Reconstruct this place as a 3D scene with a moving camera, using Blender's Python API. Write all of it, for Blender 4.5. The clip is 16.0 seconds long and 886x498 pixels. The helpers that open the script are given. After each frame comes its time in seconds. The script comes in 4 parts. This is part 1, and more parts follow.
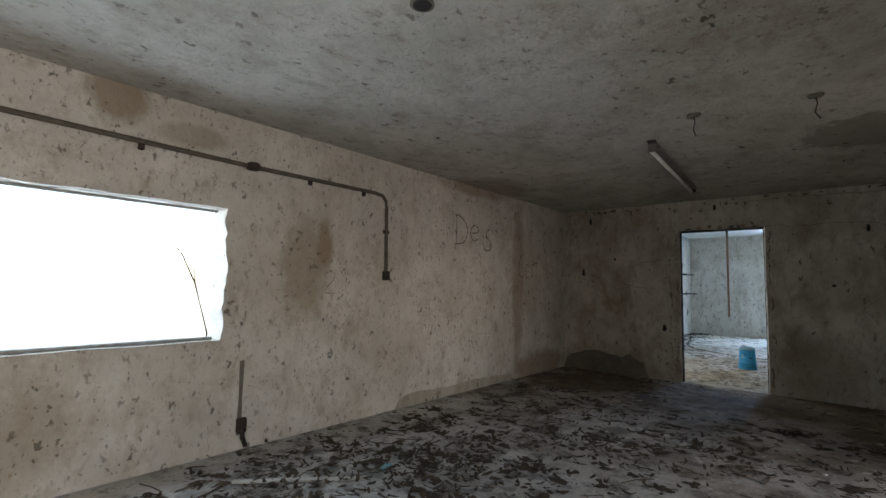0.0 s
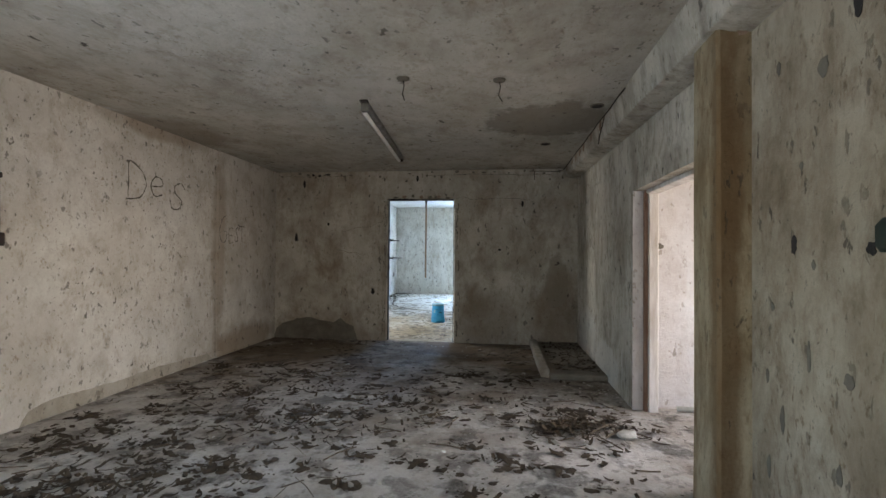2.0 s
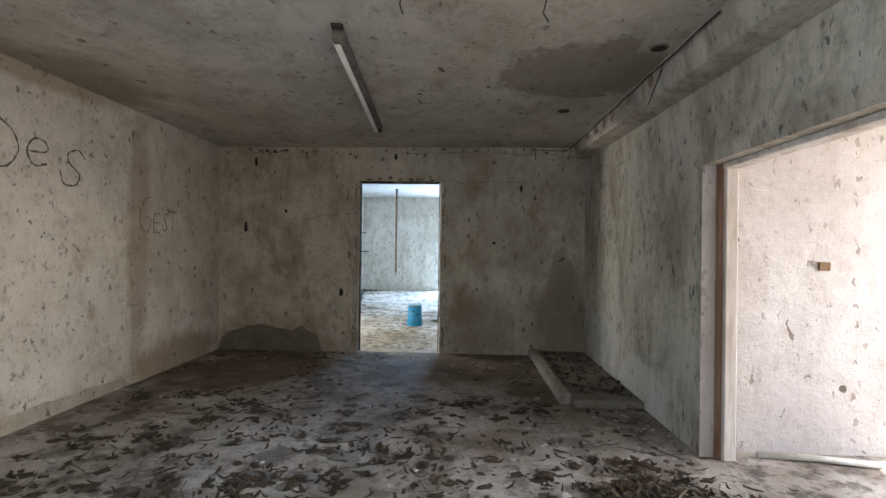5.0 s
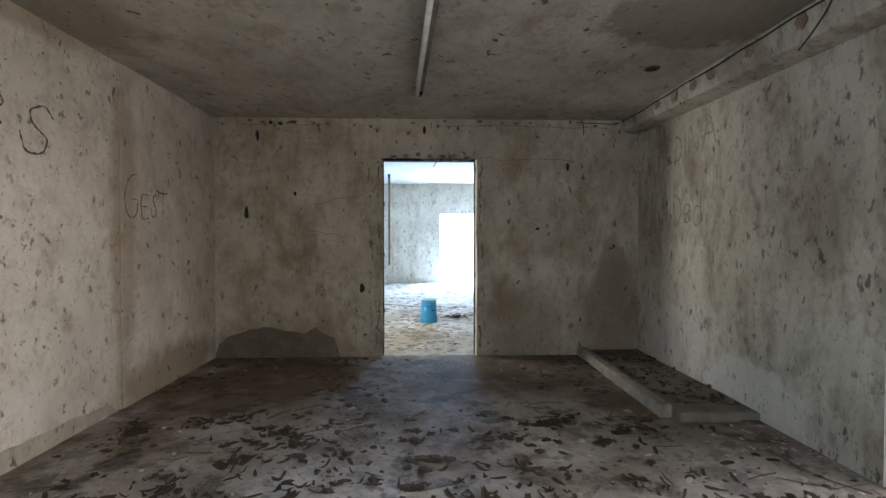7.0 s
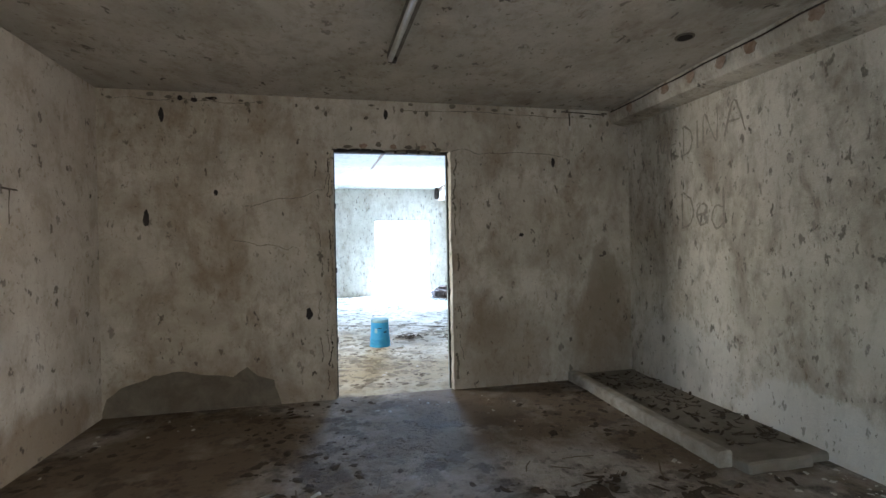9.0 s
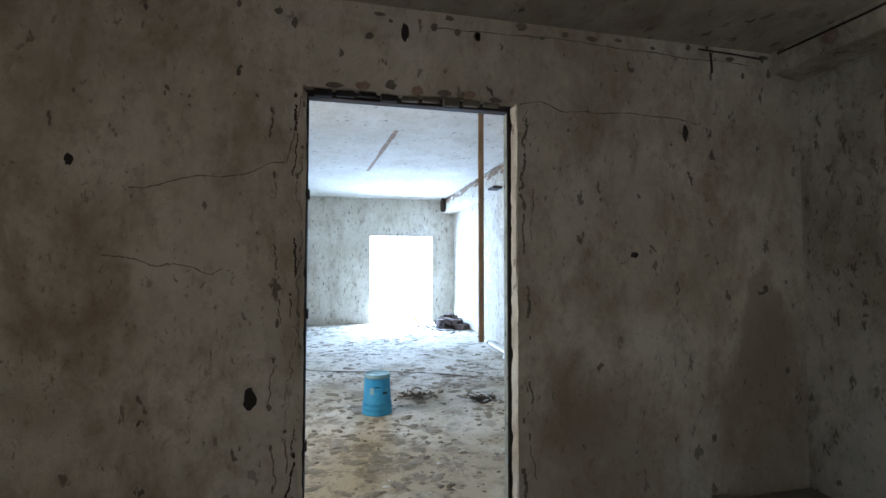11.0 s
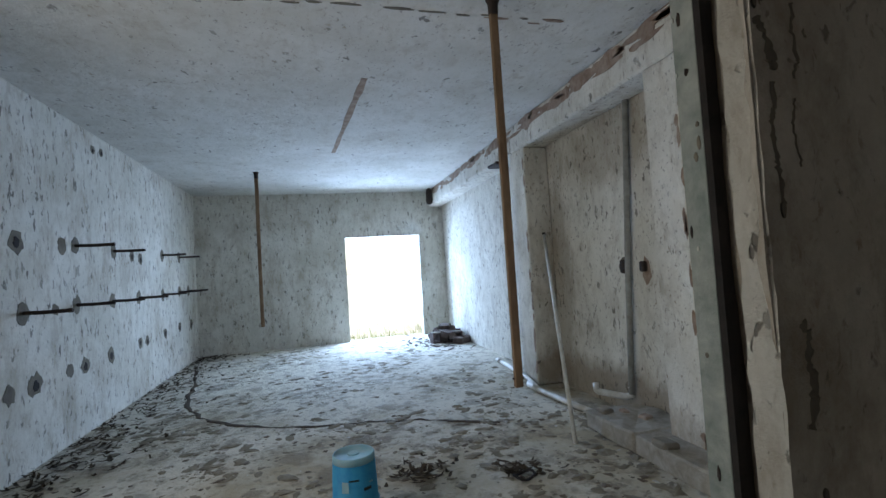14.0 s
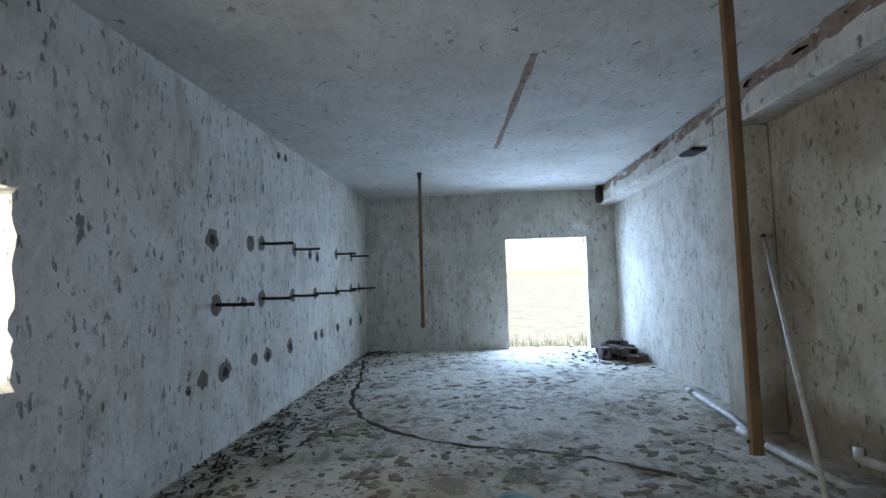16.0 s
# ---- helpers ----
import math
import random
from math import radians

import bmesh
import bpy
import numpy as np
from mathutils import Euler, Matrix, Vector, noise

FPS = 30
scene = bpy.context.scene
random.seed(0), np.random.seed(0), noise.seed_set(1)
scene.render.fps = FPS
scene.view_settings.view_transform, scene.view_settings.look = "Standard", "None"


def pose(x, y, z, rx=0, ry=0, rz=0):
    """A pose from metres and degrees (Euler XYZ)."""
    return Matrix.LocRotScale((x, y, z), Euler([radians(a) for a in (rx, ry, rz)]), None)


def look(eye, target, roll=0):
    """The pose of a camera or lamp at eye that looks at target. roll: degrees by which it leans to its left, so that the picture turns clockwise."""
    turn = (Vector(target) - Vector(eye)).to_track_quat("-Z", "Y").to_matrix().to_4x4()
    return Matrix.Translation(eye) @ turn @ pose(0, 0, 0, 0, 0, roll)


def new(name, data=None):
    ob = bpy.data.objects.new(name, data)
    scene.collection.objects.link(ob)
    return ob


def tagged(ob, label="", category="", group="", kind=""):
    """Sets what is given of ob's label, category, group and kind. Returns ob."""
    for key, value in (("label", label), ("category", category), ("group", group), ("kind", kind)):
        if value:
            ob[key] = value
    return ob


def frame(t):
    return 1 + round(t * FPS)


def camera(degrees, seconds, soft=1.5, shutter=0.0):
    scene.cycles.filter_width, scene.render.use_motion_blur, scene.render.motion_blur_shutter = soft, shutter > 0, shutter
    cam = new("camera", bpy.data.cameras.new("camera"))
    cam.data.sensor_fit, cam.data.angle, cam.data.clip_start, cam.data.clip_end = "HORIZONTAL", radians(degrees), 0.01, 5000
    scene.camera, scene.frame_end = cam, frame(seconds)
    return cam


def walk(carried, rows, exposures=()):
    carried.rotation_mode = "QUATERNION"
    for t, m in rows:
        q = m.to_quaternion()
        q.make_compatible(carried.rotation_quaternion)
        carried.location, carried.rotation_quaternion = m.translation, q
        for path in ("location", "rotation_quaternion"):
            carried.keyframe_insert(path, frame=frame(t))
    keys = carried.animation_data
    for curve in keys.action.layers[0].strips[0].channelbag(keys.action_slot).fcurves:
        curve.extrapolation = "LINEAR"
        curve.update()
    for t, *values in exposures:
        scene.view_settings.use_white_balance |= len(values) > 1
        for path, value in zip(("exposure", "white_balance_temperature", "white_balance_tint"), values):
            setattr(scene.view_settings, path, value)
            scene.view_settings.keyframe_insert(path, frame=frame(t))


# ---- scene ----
cam = camera(87.5, 16.0)
PATH = [
    (0, (0.336, 0.303, 1.368), (-0.964, 1.815, 1.529), 1.2),
    (0.5, (0.275, 0.43, 1.388), (-0.585, 2.23, 1.528), 0.8),
    (1, (0.259, 0.491, 1.403), (-0.252, 2.423, 1.484), 0.7),
    (1.5, (0.276, 0.55, 1.375), (-0.023, 2.526, 1.442), 0.6),
    (2, (0.253, 0.735, 1.372), (0.015, 2.72, 1.403), 0.5),
    (2.5, (0.235, 0.948, 1.394), (0.06, 2.939, 1.452), 1.5),
    (3, (0.196, 1.067, 1.376), (0.06, 3.061, 1.428), 2.4),
    (3.5, (0.106, 1.329, 1.348), (-0.001, 3.325, 1.399), 2.4),
    (4, (0.024, 1.603, 1.388), (-0.067, 3.601, 1.436), 1.5),
    (4.2, (-0.02, 1.683, 1.403), (-0.115, 3.681, 1.422), 1.2),
    (6.3, (-0.712, 2.391, 1.322), (-0.713, 4.391, 1.309), -0.7),
    (6.5, (-0.857, 2.511, 1.317), (-0.842, 4.51, 1.294), -0.8),
    (7, (-1.019, 2.703, 1.345), (-0.95, 4.702, 1.308), -0.0),
    (7.5, (-1.147, 2.983, 1.354), (-0.946, 4.972, 1.386), -0.4),
    (8, (-1.246, 3.186, 1.381), (-0.95, 5.164, 1.389), 0.1),
    (8.5, (-1.372, 3.394, 1.401), (-0.969, 5.353, 1.407), 0.3),
    (9, (-1.429, 3.735, 1.363), (-1.021, 5.693, 1.359), -1.1),
    (9.2, (-1.446, 3.955, 1.391), (-1.021, 5.909, 1.38), -1.1),
    (11.3, (-1.369, 6.032, 1.421), (-0.926, 7.981, 1.516), 0.1),
    (11.5, (-1.371, 6.215, 1.438), (-0.919, 8.16, 1.544), -0.1),
    (12, (-1.316, 6.493, 1.443), (-0.846, 8.432, 1.588), -0.4),
    (12.5, (-1.23, 6.855, 1.467), (-0.732, 8.785, 1.625), -0.2),
    (13, (-1.2, 7.065, 1.454), (-0.675, 8.99, 1.588), -0.0),
    (13.5, (-1.157, 7.314, 1.442), (-0.621, 9.237, 1.549), -2.6),
    (14, (-1.121, 7.496, 1.431), (-0.607, 9.427, 1.511), -3.6),
    (14.5, (-1.045, 7.736, 1.449), (-0.636, 9.688, 1.594), -3.7),
    (15, (-1.012, 7.9, 1.479), (-0.637, 9.856, 1.668), -2.7),
    (15.5, (-1.04, 7.98, 1.468), (-0.914, 9.971, 1.61), -3.0),
    (16, (-1.134, 8.057, 1.461), (-1.289, 10.047, 1.583), -1.6),
]
EXPOSURES = [(0.0, 1.85), (0.5, 1.75), (1.0, 2.3), (1.5, 2.68), (2.5, 2.75), (4.2, 2.92), (6.5, 3.02), (9.0, 3.25), (9.8, 3.15), (11.3, 2.42), (12.0, 2.12), (12.5, 1.88), (13.5, 1.5), (14.5, 1.4), (16.0, 1.05)]
walk(cam, [(t, look(eye, target, roll)) for t, eye, target, roll in PATH], EXPOSURES)

# ---- light ----
world = bpy.data.worlds.new("overcast_sky")
scene.world = world
world.use_nodes = True
wn = world.node_tree
sky = wn.nodes.new("ShaderNodeTexSky")
sky.sky_type, sky.sun_disc = "NISHITA", False
sky.sun_elevation, sky.sun_rotation = radians(48.5), radians(90)
sky.air_density, sky.dust_density = 1.0, 0.8
wn.links.new(sky.outputs["Color"], wn.nodes["Background"].inputs["Color"])
wn.nodes["Background"].inputs["Strength"].default_value = 0.15

sun_data = bpy.data.lights.new("sun", "SUN")
sun_data.energy, sun_data.angle, sun_data.color = 4.0, radians(2), (1.0, 0.96, 0.9)
sun = new("sun", sun_data)
sun.matrix_world = look((23, 8, 26), (0, 8, 0))


def window_light(name, eye, target, width, height, watts, colour, spread=180):
    """The sky's light in an opening."""
    data = bpy.data.lights.new(name, "AREA")
    data.shape, data.size, data.size_y, data.energy, data.color = "RECTANGLE", width, height, watts, colour
    data.spread = radians(spread)
    ob = new(name, data)
    ob.matrix_world = look(eye, target)
    return ob


window_light("daylight_window", (-3.85, 0.65, 1.5), (-1.2, 0.7, 1.25), 2.9, 1.3, 20, (0.62, 0.81, 1.0))
window_light("daylight_exit", (0.19, 17.85, 1.45), (-1.1, 11.5, -0.6), 1.8, 2.3, 178, (0.41, 0.62, 1.0))
window_light("daylight_broken_opening", (-3.85, 9.5, 1.5), (0, 9.8, 0.9), 1.5, 1.3, 22, (1.0, 0.97, 0.92))
# this doorway is out of view, added to light the left wall
window_light("daylight_unseen_doorway", (1.95, -1.3, 1.1), (-3.4, 0.4, 1.2), 1.6, 2.1, 30, (0.98, 0.98, 0.98))
window_light("daylight_side_room", (4.75, 4.0, 1.6), (-3.4, 4.2, 0.5), 2.2, 1.6, 13, (1.0, 0.93, 0.93), 130)


# ---- materials ----
def node(t, kind, **values):
    n = t.nodes.new(kind)
    for key, value in values.items():
        n.inputs[key.replace("_", " ")].default_value = value
    return n


def material(name, rough=0.8, metal=0.0):
    m = bpy.data.materials.new(name)
    m.use_nodes = True
    t = m.node_tree
    b = t.nodes["Principled BSDF"]
    b.inputs["Roughness"].default_value, b.inputs["Metallic"].default_value = rough, metal
    b.inputs["Specular IOR Level"].default_value = 0.25
    return m, t, b


def noise_tex(t, where, scale, detail=5.0, rough=0.6, distort=0.0):
    n = node(t, "ShaderNodeTexNoise", Scale=scale, Detail=detail, Roughness=rough, Distortion=distort)
    t.links.new(where, n.inputs["Vector"])
    return n.outputs["Fac"]


def ramp(t, fac, lo, hi, a=0.0, b=1.0):
    n = node(t, "ShaderNodeMapRange", From_Min=lo, From_Max=hi, To_Min=a, To_Max=b)
    t.links.new(fac, n.inputs["Value"])
    return n.outputs["Result"]


def mix(t, fac, a, b):
    n = t.nodes.new("ShaderNodeMix")
    n.data_type = "RGBA"
    for socket, v in ((n.inputs["Factor"], fac), (n.inputs[6], a), (n.inputs[7], b)):
        if isinstance(v, bpy.types.NodeSocket):
            t.links.new(v, socket)
        else:
            socket.default_value = (*v, 1.0) if isinstance(v, tuple) else v
    return n.outputs[2]


def maths(t, op, a, b):
    n = t.nodes.new("ShaderNodeMath")
    n.operation = op
    for socket, v in zip(n.inputs, (a, b)):
        if isinstance(v, bpy.types.NodeSocket):
            t.links.new(v, socket)
        else:
            socket.default_value = v
    return n.outputs[0]


def place(t, stretch=(1.0, 1.0, 1.0), shift=(0.0, 0.0, 0.0)):
    c = t.nodes.new("ShaderNodeTexCoord")
    m = t.nodes.new("ShaderNodeMapping")
    m.inputs["Scale"].default_value, m.inputs["Location"].default_value = stretch, shift
    t.links.new(c.outputs["Object"], m.inputs["Vector"])
    return m.outputs["Vector"]


def spots(t, where, scale, low, high, keep, edge=0.06):
    """Scattered pits: 1 inside a pit; keep is the share of cells that have one."""
    wob = t.nodes.new("ShaderNodeTexNoise")
    wob.inputs["Scale"].default_value, wob.inputs["Detail"].default_value = scale * 2.3, 4.0
    t.links.new(where, wob.inputs["Vector"])
    add = t.nodes.new("ShaderNodeVectorMath")
    add.operation = "MULTIPLY_ADD"
    add.inputs[1].default_value = (1.35 / scale,) * 3
    t.links.new(wob.outputs["Color"], add.inputs[0])
    t.links.new(where, add.inputs[2])
    v = node(t, "ShaderNodeTexVoronoi", Scale=scale, Randomness=1.0)
    t.links.new(add.outputs[0], v.inputs["Vector"])
    sep = t.nodes.new("ShaderNodeSeparateColor")
    t.links.new(v.outputs["Color"], sep.inputs[0])
    size = ramp(t, sep.outputs[0], 0.0, 1.0, low, high)
    inside = ramp(t, maths(t, "SUBTRACT", size, v.outputs["Distance"]), 0.0, edge)
    has = maths(t, "LESS_THAN", sep.outputs[1], keep)
    return maths(t, "MULTIPLY", maths(t, "MULTIPLY", inside, has), ramp(t, sep.outputs[2], 0.0, 1.0, 0.45, 1.0))


def bump(t, b, height, strength, distance=0.02):
    n = node(t, "ShaderNodeBump", Strength=strength, Distance=distance)
    t.links.new(height, n.inputs["Height"])
    t.links.new(n.outputs["Normal"], b.inputs["Normal"])


def plaster(name, light, dark, stain, pit, stretch, pits, big, stain_lo=0.5, stain_hi=0.72, streak=0.5, shift=(0, 0, 0), size=1.1, stains=()):
    """Old lime plaster: two tones, brown stains, vertical streaks, small and large pits."""
    m, t, b = material(name, 0.93)
    p, s = place(t, shift=shift), place(t, stretch, shift)
    tone = mix(t, ramp(t, noise_tex(t, p, 1.3, 8, 0.66, 0.3), 0.34, 0.66), light, dark)
    tone = mix(t, ramp(t, noise_tex(t, p, 42, 6, 0.75), 0.4, 0.7, 0.0, 0.3), tone, dark)
    blotch = ramp(t, noise_tex(t, s, 2.4, 9, 0.7, 0.3), stain_lo, stain_hi)
    tone = mix(t, maths(t, "MULTIPLY", blotch, streak), tone, stain)
    speck = maths(t, "MULTIPLY", ramp(t, noise_tex(t, s, 30, 4, 0.65, 0.4), 0.58, 0.68, 0.0, 0.8), ramp(t, noise_tex(t, p, 2.1, 5, 0.65), 0.42, 0.62))
    tone = mix(t, speck, tone, stain)
    mid = ramp(t, noise_tex(t, s, 7.5, 8, 0.72, 0.3), 0.5, 0.72, 0.0, 0.9)
    tone = mix(t, maths(t, "MULTIPLY", mid, streak), tone, stain)
    patchy = ramp(t, noise_tex(t, p, 0.7, 4, 0.6, 0.2), 0.4, 0.62)
    soot = spots(t, s, 4.3, 0.0, 0.34, big, 0.2)
    tone = mix(t, maths(t, "MULTIPLY", maths(t, "MULTIPLY", soot, patchy), 0.62), tone, stain)
    scratch = maths(t, "MULTIPLY", ramp(t, noise_tex(t, s, 22, 5, 0.65, 1.2), 0.62, 0.7, 0.0, 0.75), ramp(t, noise_tex(t, p, 1.7, 4, 0.6), 0.4, 0.6))
    tone = mix(t, scratch, tone, pit)
    for (sx, sy, sz), (rx, ry, rz), depth, *own in stains:
        c = t.nodes.new("ShaderNodeTexCoord")
        m2 = t.nodes.new("ShaderNodeMapping")
        m2.vector_type = "TEXTURE"
        m2.inputs["Location"].default_value, m2.inputs["Scale"].default_value = (sx, sy, sz), (rx, ry, rz)
        t.links.new(c.outputs["Object"], m2.inputs["Vector"])
        far = t.nodes.new("ShaderNodeVectorMath")
        far.operation = "LENGTH"
        t.links.new(m2.outputs["Vector"], far.inputs[0])
        edge = maths(t, "ADD", far.outputs["Value"], maths(t, "MULTIPLY", noise_tex(t, s, 4.0, 7, 0.7), 1.3))
        tone = mix(t, ramp(t, edge, 1.45 if own else 1.25, 1.6 if own else 1.75, depth, 0.0), tone, own[0] if own else stain)
    small = spots(t, s, 13.0, 0.02, 0.3 * size, pits, 0.08)
    large = spots(t, s, 5.2, -0.06, 0.17 * size, big, 0.05)
    middling = spots(t, s, 8.0, -0.12, 0.19 * size, big, 0.05)
    dust = spots(t, s, 30.0, 0.0, 0.3, pits, 0.1)
    both = maths(t, "MAXIMUM", maths(t, "MAXIMUM", maths(t, "MAXIMUM", maths(t, "MULTIPLY", small, 0.85), middling), large), maths(t, "MULTIPLY", dust, 0.8))
    tone = mix(t, maths(t, "MULTIPLY", both, 0.88), tone, pit)
    t.links.new(tone, b.inputs["Base Color"])
    rough = noise_tex(t, p, 14, 7, 0.72)
    low = noise_tex(t, p, 2.6, 3, 0.5)
    height = maths(t, "SUBTRACT", maths(t, "ADD", rough, maths(t, "MULTIPLY", low, 1.5)), maths(t, "MULTIPLY", both, 0.8))
    bump(t, b, height, 0.5, 0.028)
    return m


def simple(name, a, b_col, scale=14.0, rough=0.6, metal=0.0, depth=0.25, stretch=(1, 1, 1)):
    """Two tones with wear at two scales."""
    m, t, b = material(name, rough, metal)
    p = place(t, stretch)
    wear = ramp(t, noise_tex(t, p, scale, 7, 0.65, 0.4), 0.38, 0.68)
    grain = ramp(t, noise_tex(t, p, scale * 6, 4, 0.7), 0.3, 0.8, 0.0, 0.35)
    t.links.new(mix(t, grain, mix(t, wear, a, b_col), b_col), b.inputs["Base Color"])
    t.links.new(ramp(t, wear, 0, 1, rough, min(1.0, rough + 0.25)), b.inputs["Roughness"])
    bump(t, b, noise_tex(t, p, scale * 4, 6, 0.7), depth, 0.01)
    return m


WALL1 = plaster("plaster_stained", (0.58, 0.535, 0.465), (0.35, 0.305, 0.245), (0.19, 0.135, 0.085), (0.045, 0.034, 0.026), (1, 1, 0.6), 0.58, 0.36, 0.47, 0.7, 0.7, (0, 0, 0), 1.05,
                (((1.2, 8.07, 0.3), (0.4, 0.5, 0.85), 0.6), ((1.16, 8.07, 0.95), (0.2, 0.5, 0.45), 0.6, (0.24, 0.2, 0.15)), ((-0.1, 8.07, 0.55), (0.3, 0.5, 0.2), 0.3), ((-2.6, 8.07, 0.1), (1.0, 0.5, 0.4), 0.4), ((0.1, 8.07, 0.35), (0.5, 0.5, 0.5), 0.4)))
WALL1L = plaster("plaster_pale_stained", (0.63, 0.58, 0.515), (0.43, 0.38, 0.32), (0.25, 0.18, 0.115), (0.055, 0.043, 0.033), (1, 1, 0.7), 0.55, 0.34, 0.53, 0.76, 0.6, (4, 0, 2), 1.05,
                 (((-3.457, 2.75, 1.5), (0.5, 0.28, 0.5), 0.6), ((-3.457, 2.95, 1.75), (0.5, 0.1, 0.3), 0.8), ((-3.457, 1.2, 2.66), (0.5, 0.22, 0.22), 0.8), ((-3.457, 1.7, 2.5), (0.5, 0.3, 0.1), 0.5),
                  ((-3.457, 0.4, 0.4), (0.5, 0.9, 0.45), 0.5), ((-3.457, 6.5, 1.5), (0.5, 0.16, 1.5), 0.5), ((-3.457, 7.2, 0.1), (0.5, 0.9, 0.3), 0.75), ((-3.457, 5.4, 2.72), (0.5, 0.9, 0.12), 0.6)))
WALL1R = plaster("plaster_mouldy", (0.6, 0.555, 0.48), (0.41, 0.37, 0.305), (0.15, 0.115, 0.08), (0.04, 0.032, 0.025), (1, 1, 0.5), 0.6, 0.45, 0.46, 0.7, 0.75, (3, 1, 7), 1.1,
                 (((1.467, 7.3, 0.3), (0.5, 0.75, 0.42), 0.45, (0.52, 0.505, 0.46)), ((1.467, 6.2, 0.15), (0.5, 0.6, 0.3), 0.7, (0.54, 0.525, 0.48)), ((1.467, 5.5, 1.7), (0.5, 0.3, 0.5), 0.25)))
# darker and browner than the plaster on the rest of this wall
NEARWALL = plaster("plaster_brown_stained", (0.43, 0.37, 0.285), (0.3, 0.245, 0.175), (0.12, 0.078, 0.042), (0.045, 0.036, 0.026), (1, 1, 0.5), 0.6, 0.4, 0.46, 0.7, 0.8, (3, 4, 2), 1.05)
PIER = plaster("plaster_rust_streaked", (0.44, 0.37, 0.26), (0.31, 0.245, 0.155), (0.13, 0.076, 0.033), (0.05, 0.038, 0.026), (1.2, 1.2, 0.45), 0.5, 0.5, 0.44, 0.66, 0.85, (1, 5, 2), 1.2, (((1.33, 3.12, 1.2), (0.1, 0.1, 1.8), 0.8), ((1.4, 3.12, 2.0), (0.1, 0.1, 0.7), 0.5)))
CEIL1 = plaster("ceiling_render", (0.54, 0.505, 0.45), (0.38, 0.35, 0.3), (0.21, 0.16, 0.11), (0.045, 0.035, 0.027), (1, 0.7, 1), 0.3, 0.36, 0.5, 0.74, 0.6, (0, 0, 0), 1.2,
                (((-3.3, 5.6, 2.746), (0.5, 0.8, 0.5), 0.6), ((0.75, 5.5, 2.746), (0.75, 0.62, 0.5), 0.75, (0.2, 0.175, 0.14)), ((0.3, 2.9, 2.746), (0.9, 0.5, 0.5), 0.35)))
WALL2 = plaster("plaster_pocked", (0.7, 0.67, 0.605), (0.52, 0.49, 0.42), (0.29, 0.23, 0.16), (0.065, 0.052, 0.04), (1.2, 1.2, 0.55), 0.9, 0.62, 0.5, 0.75, 0.7, (9, 2, 4), 1.2)
WALL2R = plaster("plaster_pocked_dirty", (0.71, 0.68, 0.61), (0.55, 0.515, 0.44), (0.2, 0.145, 0.09), (0.055, 0.043, 0.032), (1.1, 1.1, 0.6), 0.8, 0.5, 0.5, 0.74, 0.5, (3, 2, 1), 1.1,
                 (((1.4, 11.5, 0.15), (0.5, 1.6, 0.3), 0.7), ((1.55, 12.3, 1.2), (0.3, 0.25, 1.6), 0.5), ((1.55, 11.3, 2.5), (0.3, 0.9, 0.4), 0.45)))
CEIL2 = plaster("ceiling_whitewashed", (0.63, 0.61, 0.57), (0.5, 0.48, 0.43), (0.31, 0.26, 0.19), (0.09, 0.075, 0.06), (1, 0.6, 1), 0.45, 0.4, 0.55, 0.78, 0.45, (4, 4, 4), 1.1)
SIDE = plaster("plaster_pink_white", (0.62, 0.58, 0.56), (0.47, 0.43, 0.41), (0.36, 0.29, 0.25), (0.2, 0.15, 0.11), (1, 1, 0.6), 0.55, 0.5, 0.52, 0.75, 0.6, (2, 8, 3))
STAIN = plaster("damp_stained_plaster", (0.42, 0.37, 0.3), (0.3, 0.26, 0.2), (0.15, 0.12, 0.085), (0.05, 0.04, 0.03), (1, 1, 0.6), 0.3, 0.3, 0.5, 0.72, 0.5, (6, 1, 1))
DAMP = simple("damp_render", (0.11, 0.093, 0.072), (0.19, 0.165, 0.13), 6, 0.9, 0, 0.6)
BROKEN = simple("broken_render", (0.2, 0.125, 0.085), (0.36, 0.28, 0.22), 9, 0.95, 0, 1.0)
CONCRETE = simple("dusty_concrete", (0.25, 0.22, 0.18), (0.15, 0.13, 0.1), 3.5, 0.93, 0, 0.6)
FAINT = simple("faint_charcoal_line", (0.2, 0.175, 0.14), (0.33, 0.295, 0.245), 50, 0.95)
CHARCOAL = simple("charcoal_line", (0.06, 0.05, 0.04), (0.14, 0.115, 0.09), 60, 0.95)
DARK_IRON = simple("dark_iron", (0.022, 0.018, 0.016), (0.06, 0.04, 0.03), 20, 0.75)
RUST = simple("rusted_tube", (0.27, 0.17, 0.1), (0.16, 0.1, 0.06), 9, 0.8, 0.15, 0.3, (1, 1, 0.4))
GREY_PIPE = simple("grey_conduit", (0.3, 0.29, 0.26), (0.2, 0.185, 0.16), 12, 0.65)
BROWN_PIPE = simple("dirty_conduit", (0.07, 0.056, 0.042), (0.135, 0.11, 0.083), 12, 0.7)
GREEN_PIPE = simple("green_painted_conduit", (0.01, 0.02, 0.015), (0.025, 0.03, 0.022), 16, 0.6)
PVC = simple("white_plastic_pipe", (0.6, 0.59, 0.55), (0.42, 0.39, 0.33), 10, 0.45)
BLUE = simple("blue_bucket_plastic", (0.01, 0.18, 0.37), (0.05, 0.28, 0.42), 7, 0.5, 0, 0.1)
BLUE_PALE = simple("dusty_blue_plastic", (0.17, 0.36, 0.42), (0.3, 0.4, 0.42), 9, 0.7, 0, 0.1)
GRASS = simple("dry_green_grass", (0.2, 0.22, 0.09), (0.12, 0.15, 0.05), 8, 0.9)
